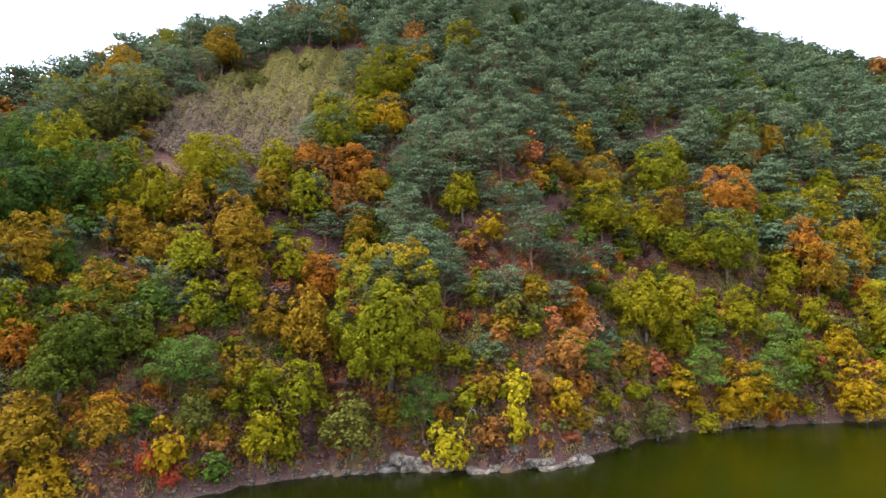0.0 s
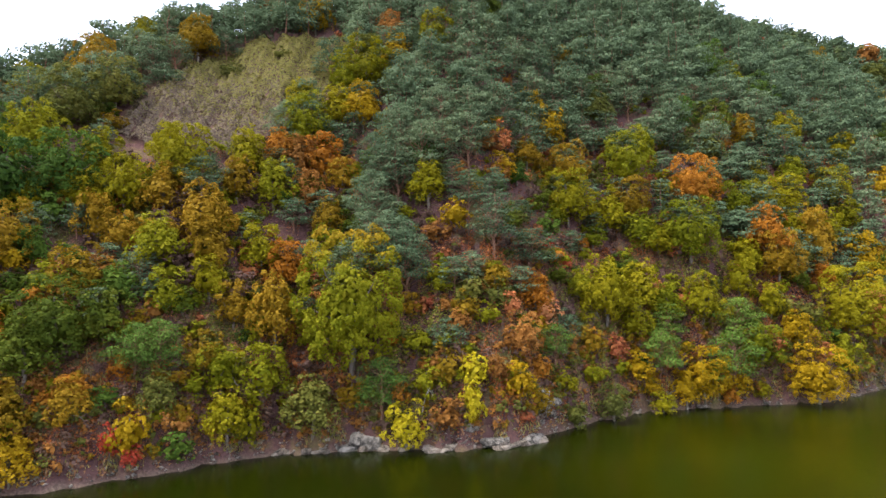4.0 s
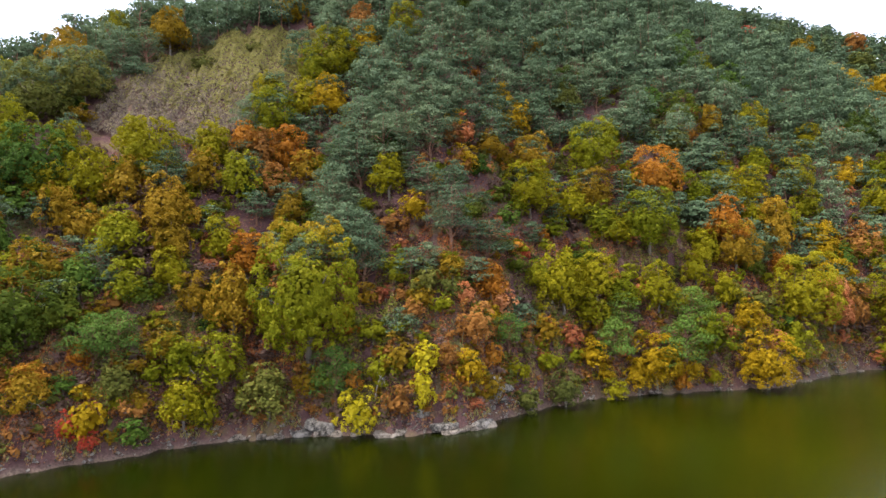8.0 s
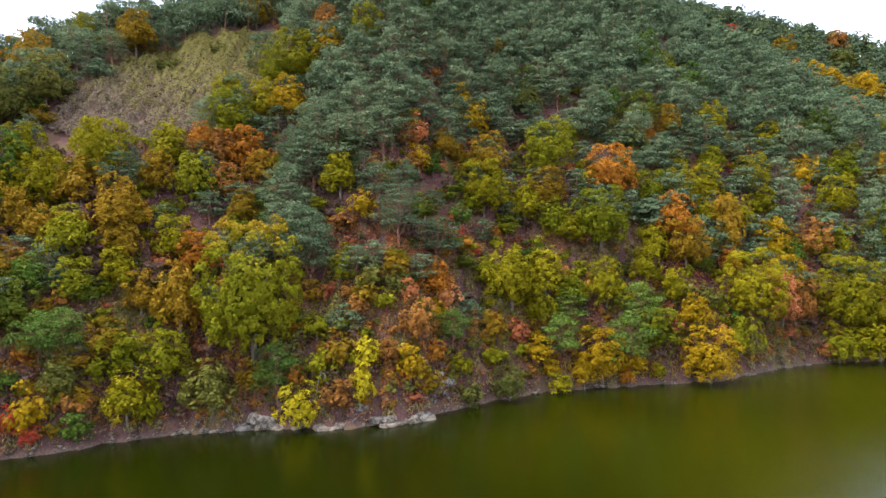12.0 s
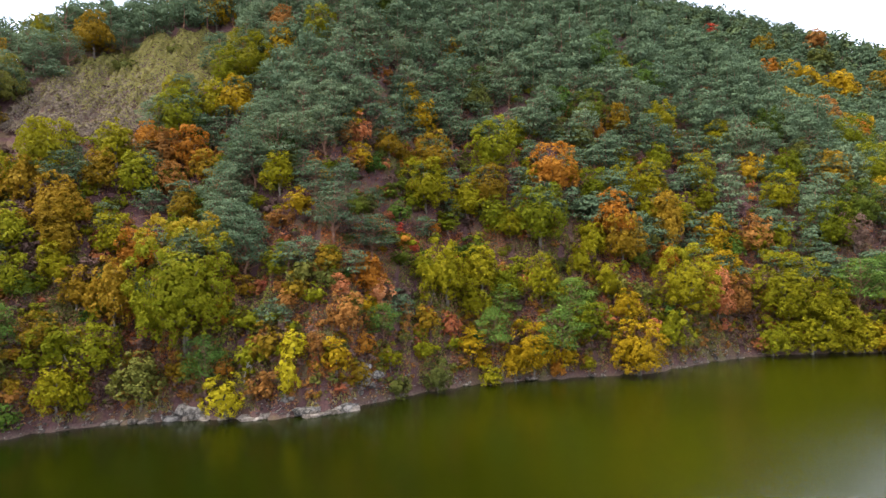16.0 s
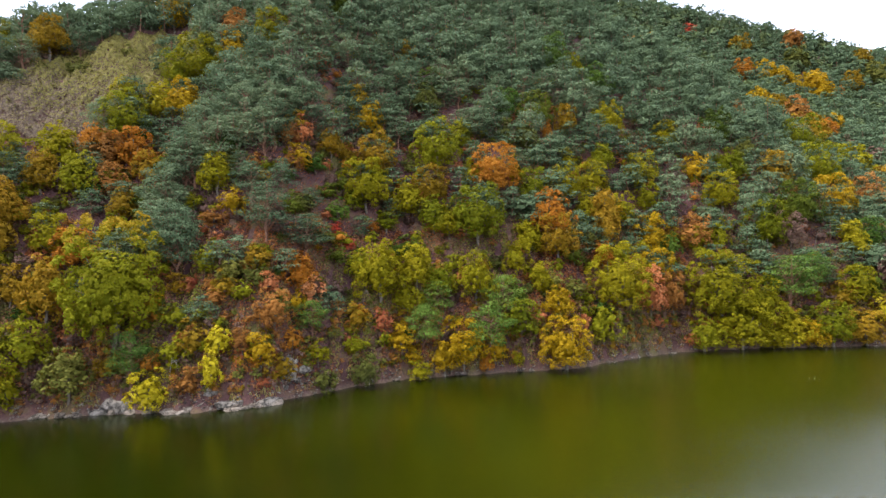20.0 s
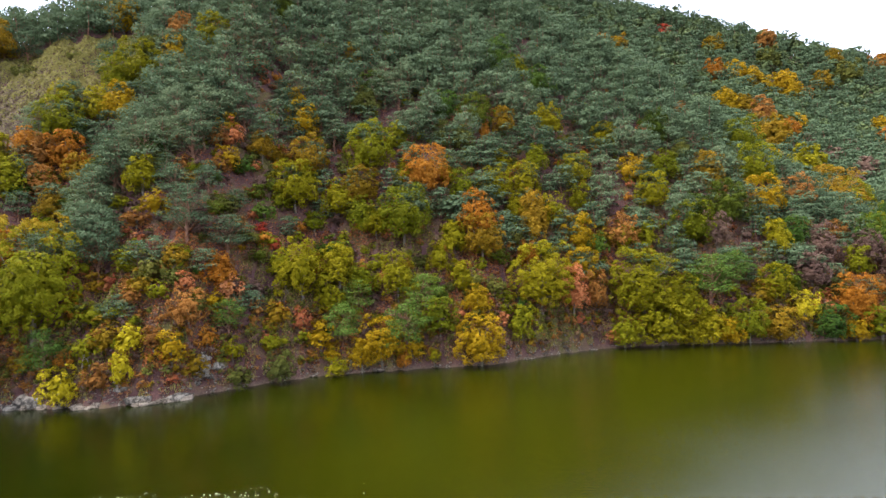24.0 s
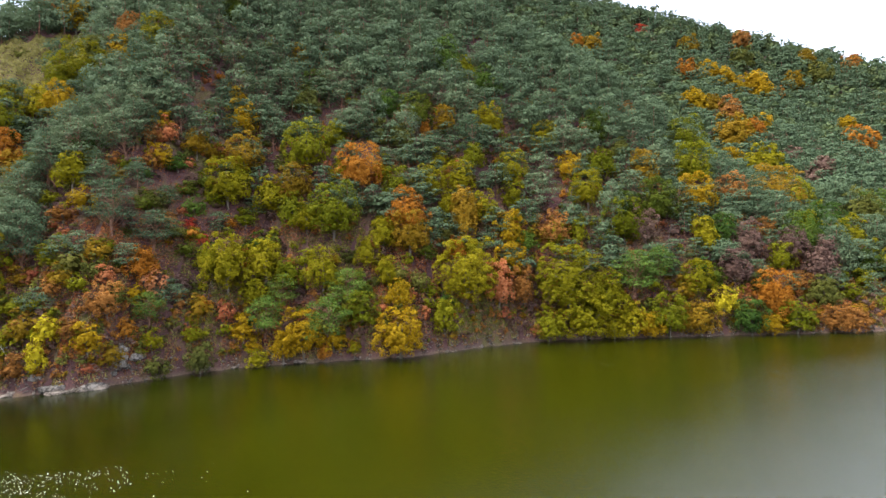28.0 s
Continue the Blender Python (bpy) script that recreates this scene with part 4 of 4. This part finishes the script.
x, y, z = (np.concatenate(pair) for pair in zip(scattered(1200, -35, 95, 1.0, 19, 1.1), scattered(900, -30, 90, 15, 40, 1.0)))
pick = rng.choice(list(THICKET), size=len(x), p=[w for _, w in THICKET.values()])
for colour, (words, _) in THICKET.items():
    wood("thicket", [(float(a), float(b)) for a, b, c in zip(x, y, pick) if c == colour and not in_clearing(a, b, 1.5)], bush, (0.55, 1.6), LEAF[colour], words)

tuft = [(1.2, 0.9, *broad_tree_meshes(1.2, 0.9, 3, 0.18, f, 0.6, 0, False, True)) for f in FORMS[:3]]
x, y, z = scattered(2000, -35, 95, 0.35, 3.8, 1.2)
pick = rng.choice(("rust", "mauve", "sage", "ochre"), size=len(x), p=(0.26, 0.36, 0.2, 0.18))
for colour, words in (("rust", "low rust-brown scrub along the foot of the bank"), ("mauve", "withered mauve-brown scrub along the foot of the bank"),
                      ("sage", "dull green scrub along the foot of the bank"), ("ochre", "ochre-yellow scrub along the foot of the bank")):
    wood("scrub", [(float(a), float(b)) for a, b, c in zip(x, y, pick) if c == colour], tuft, (0.3, 0.85), LEAF[colour], words)

# fallen leaves and dry grass on the open bank
x, y, z = scattered(30000, -34, 95, 0.1, 10, 1.5)
v, f = leaf_cards(np.stack([x, y, z + rng.uniform(0.03, 0.16, len(x))], -1), rng.normal(size=(len(x), 3)) * 0.6 + (0, -0.7, 0.8), rng.uniform(0.14, 0.34, len(x)))
tagged(new("fallen_leaves", mesh_of("fallen_leaves", v, f, LITTER)), "brown and orange fallen leaves strewn over the bank", "leaves", kind="stuff")
x, y, z = scattered(42000, -34, 95, 0.15, 7, 1.5)
keep = np.sin(0.9 * x) + np.sin(1.7 * y + x) + rng.normal(size=len(x)) * 0.5 > 0.2
x, y, z = x[keep], y[keep], z[keep]
size = rng.uniform(0.25, 0.6, len(x))
v, f = leaf_cards(np.stack([x, y, z + size * 0.4], -1), rng.normal(size=(len(x), 3)) * (1, 1, 0.3) + (0, -0.5, 0), size, 0.16, rng.normal(size=(len(x), 3)) * 0.35 + (0, 0, 1.0))
GRASS = foliage("dry_grass", ((0.1, 0.09, 0.03), (0.2, 0.17, 0.05), (0.3, 0.25, 0.1)), see=0.25)
tagged(new("dry_grass", mesh_of("dry_grass", v, f, GRASS)), "tufts of dry tan grass along the bank", "grass", kind="stuff")

# the clearing, overgrown with heaped creepers
def creeper_heap(x, y):
    return (0.7 + 0.6 * np.sin(1.2 * x + 1.4 * np.sin(0.8 * y)) * np.sin(1.05 * y + 0.9 * np.sin(0.7 * x))
            + 0.3 * np.sin(3.3 * x + 1.9 * y) * np.sin(2.6 * y - 1.2 * x))


x, y = rng.uniform(-35, -5, 120000), rng.uniform(54, 82, 120000)
keep = np.array([in_clearing(a, b, 1.2) for a, b in zip(x, y)])
x, y = x[keep], y[keep]
tall = np.maximum(creeper_heap(x, y), 0.05)
z = land(x, y) + tall * rng.uniform(0.7, 1.05, len(x))
rise = np.stack([land(x + 0.3, y) + creeper_heap(x + 0.3, y) - z, land(x, y + 0.3) + creeper_heap(x, y + 0.3) - z, 0 * x], -1) / -0.3
rise = np.clip(rise, -2, 2) + (0, 0, 1)
upper = (y - 65.0 + 0.35 * (x + 20)) / 4 + 1.2 * (tall - 0.7) + rng.normal(size=len(x)) * 1.1 > 0.1
VINE_GREEN = foliage("green_creeper", ((0.035, 0.034, 0.011), (0.076, 0.07, 0.019), (0.135, 0.116, 0.031)), see=0.25, leafy=0.5)
for mask, mat, words in ((~upper, VINES, "withered mauve-brown creepers matting the steep clearing"), (upper, VINE_GREEN, "olive-yellow creepers covering the top of the clearing")):
    n = int(mask.sum())
    v, f = leaf_cards(np.stack([x[mask], y[mask], z[mask]], -1), rng.normal(size=(n, 3)) * 0.4 + rise[mask], rng.uniform(0.16, 0.34, n))
    tagged(new("creepers", mesh_of("creepers", v, f, mat)), words, "creepers", kind="stuff")
for x, y, h, w in ((-22.9, 71.6, 2.4, 3.2), (-16.8, 73.2, 1.6, 2.4), (-13.6, 66.0, 1.8, 2.4)):
    stand("shrub", x, y, h, w, SHAPES["shrub"][1], LEAF["sage"], "sage-green shrub overgrown with creepers in the clearing", "shrub", "shrubs of the clearing")


# ---------------------------------------------------------------- rocks of the shore
def boulder(w, d, h, corners=22, seed=0):
    """An angular, worn block."""
    r = np.random.default_rng(seed)
    p = unit(r.normal(size=(corners, 3)))
    p = np.sign(p) * np.abs(p) ** 0.6 * (w / 2, d / 2, h / 2) * r.uniform(0.8, 1.05, (corners, 1))
    bm = bmesh.new()
    for q in p:
        bm.verts.new(q)
    hull = bmesh.ops.convex_hull(bm, input=bm.verts)
    loose = [g for g in hull["geom_interior"] if isinstance(g, bmesh.types.BMVert)]
    bmesh.ops.delete(bm, geom=loose, context="VERTS")
    bmesh.ops.bevel(bm, geom=bm.edges[:], offset=0.02 * h, segments=1, affect="EDGES")
    bmesh.ops.triangulate(bm, faces=bm.faces[:])
    bmesh.ops.subdivide_edges(bm, edges=[e for e in bm.edges if e.calc_length() > 0.22 * h], cuts=1, use_grid_fill=True)
    for q in bm.verts:
        q.co += q.co.normalized() * (0.12 * noise.noise(q.co * 2.0 + Vector((seed, 0, 0))) + 0.07 * noise.noise(q.co * 6.0))
    bmesh.ops.triangulate(bm, faces=bm.faces[:])
    me = bpy.data.meshes.new("rock")
    bm.to_mesh(me)
    bm.free()
    me.materials.append(ROCK)
    return me


BLOCKS = [boulder(2.2, 1.6, 1.1, 22, 3), boulder(1.5, 1.2, 1.0, 20, 5), boulder(2.8, 1.5, 0.8, 26, 8), boulder(1.0, 0.9, 0.7, 18, 11), boulder(1.2, 1.0, 2.2, 24, 14), boulder(2.0, 1.6, 3.0, 44, 21)]


def rock(x, y, z, scale, kind, pale=False, turn=None):
    ob = new("rock", BLOCKS[kind])
    ob.location, ob.scale = (x, y, z), (scale, scale, scale * (1.0 if pale else 0.72))
    ob.rotation_euler = (rng.normal() * 0.12, rng.normal() * 0.12, rng.uniform(0, 6.3) if turn is None else turn)
    if pale:
        ob.material_slots[0].link = "OBJECT"
        ob.material_slots[0].material = PALE_ROCK
    return tagged(ob, "pale lichened rock jutting from the foot of the bank" if pale else "grey weathered rock at the water's edge", "rock", "rocks of the shore")


for x in np.arange(-9.5, 10.5, 0.7):
    x = float(x + rng.uniform(-0.3, 0.3))
    k = int(rng.integers(4))
    rock(x, float(shore(x)) + rng.uniform(-0.1, 0.4), rng.uniform(0.0, 0.25), rng.uniform(0.55, 1.0), k, -5 < x < 10 and rng.random() < 0.25)
for x in np.arange(10.8, 92, 2.6):
    x = float(x + rng.uniform(-1.0, 1.0))
    rock(x, float(shore(x)) + rng.uniform(-0.05, 0.3), rng.uniform(-0.05, 0.12), rng.uniform(0.35, 0.7), int(rng.integers(4)))
for k, (dx, dz, s, kind) in enumerate(((0, 0, 0.75, 5), (-0.55, 0.55, 0.75, 4), (0.5, -0.5, 0.7, 4), (-0.15, 1.0, 0.62, 1), (0.65, 0.5, 0.6, 3),
                                      (-0.75, -0.3, 0.6, 1), (0.2, -1.1, 0.65, 3), (0.9, -1.0, 0.5, 1), (-0.35, 0.1, 0.5, 3), (0.3, 0.35, 0.45, 3))):
    rock(10.5 + dx, 45.1 + 0.35 * dz, 2.5 + dz, s, kind, True, 0.4 + 1.3 * k)
rock(10.2, 44.5, 1.2, 0.8, 1, True, 2.0)
rock(11.8, 46.0, 2.2, 0.8, 0, True, 0.9)
rock(4.9, 42.3, 1.5, 0.9, 0, True, 0.5)
rock(-3.2, 42.3, 0.7, 1.05, 0, True, 0.1)
rock(-2.0, 42.1, 0.5, 0.9, 1, True, 0.8)
rock(6.6, 41.7, 0.4, 0.9, 2, True, 0.1)

# washed stones along the waterline
pieces = []
for i in range(3200):
    x = rng.uniform(-34, 94)
    d = abs(rng.normal()) * 0.28
    y = float(shore(x)) + d
    s = 0.05 + 0.17 * rng.random() ** 2
    p = unit(rng.normal(size=(6, 3))) * s * (1, 1, 0.6)
    octa = np.array([[1, 0, 0], [0, 1, 0], [-1, 0, 0], [0, -1, 0], [0, 0, 0.6], [0, 0, -0.6]]) * s + p * 0.35
    tris = np.array([[0, 1, 4], [1, 2, 4], [2, 3, 4], [3, 0, 4], [1, 0, 5], [2, 1, 5], [3, 2, 5], [0, 3, 5]])
    pieces.append((octa + (x, y, max(lands_on(x, y), -0.1) + 0.04), tris))
v, f = joined(pieces)
tagged(new("shore_stones", mesh_of("shore_stones", v, f, PALE_ROCK)), "pale washed stones along the waterline", "stones", kind="stuff")


# pale flecks that lie on the open lake
def floating(n, x0, y0, wide, deep, words):
    x, y = x0 + rng.normal(size=n) * wide, y0 - np.abs(rng.normal(size=n)) * deep
    y = y + 0.35 * np.sin(0.9 * x) + 0.2 * np.sin(2.3 * x)
    thin = rng.uniform(size=n) < np.where(x > x0, np.exp(-np.maximum(x - x0, 0) / (0.9 * wide)), 1.0)
    x, y = x[thin], y[thin]
    v, f = leaf_cards(np.stack([x, y, np.full(len(x), 0.02)], -1), rng.normal(size=(len(x), 3)) * 0.25 + (0, 0, 1.0), rng.uniform(0.045, 0.09, len(x)), 0.7)
    return tagged(new("floating_leaves", mesh_of("floating_leaves", v, f, FLECKS)), words, "leaves", kind="stuff")


FLECKS = foliage("pale_fleck_shades", ((0.3, 0.28, 0.16), (0.5, 0.48, 0.32), (0.7, 0.68, 0.52)), see=0.1, leafy=0.5)
floating(1000, 19.5, 22.0, 4.6, 3.8, "pale flecks on the dark green water")
floating(14, 56.0, 43.6, 0.45, 0.5, "a few pale flecks on the water")


# ---------------------------------------------------------------- bare wood on the bank
def bare_branch(x, y, reach, height, label, bark):
    """A leafless, bleached stem that arches out of the bank, with twigs."""
    z = lands_on(x, y)
    t = np.linspace(0, 1, 9)
    main = np.stack([x + reach * t, y - 0.5 * np.sin(t * 2.2), z - 0.2 + height * np.sin(t * 2.6)], -1)
    wood_parts = [tube(main, np.linspace(0.04, 0.012, 9), 5)]
    for k in (3, 4, 5, 6, 7):
        end = main[k] + (rng.uniform(-0.5, 0.7), rng.uniform(-0.3, 0.3), rng.uniform(0.1, 0.7))
        wood_parts.append(tube(bent(main[k], end, 0.1, 4), np.linspace(0.025, 0.008, 4), 4))
    v, f = joined(wood_parts)
    return tagged(new("dead_branch", smooth(mesh_of("dead_branch", v, f, bark))), label, "branch", "dead wood of the bank")


bare_branch(1.2, 42.6, 1.0, 1.9, "bleached leafless branch arching over the rocky bank", PALE_BARK)
for x, dy, r, h in ((-13.0, 1.6, 1.1, 2.2), (-12.0, 2.2, -0.9, 2.4), (-20.5, 1.5, -1.2, 1.4), (-4.0, 2.0, 0.9, 1.6), (16.5, 3.4, 0.8, 1.9), (22.8, 0.5, 1.2, 0.5), (70.2, 7.0, 0.9, 3.0), (87.0, 5.0, -0.8, 2.8)):
    bare_branch(x, float(shore(x)) + dy, r, h, "bare grey branch standing out of the undergrowth", BARK)
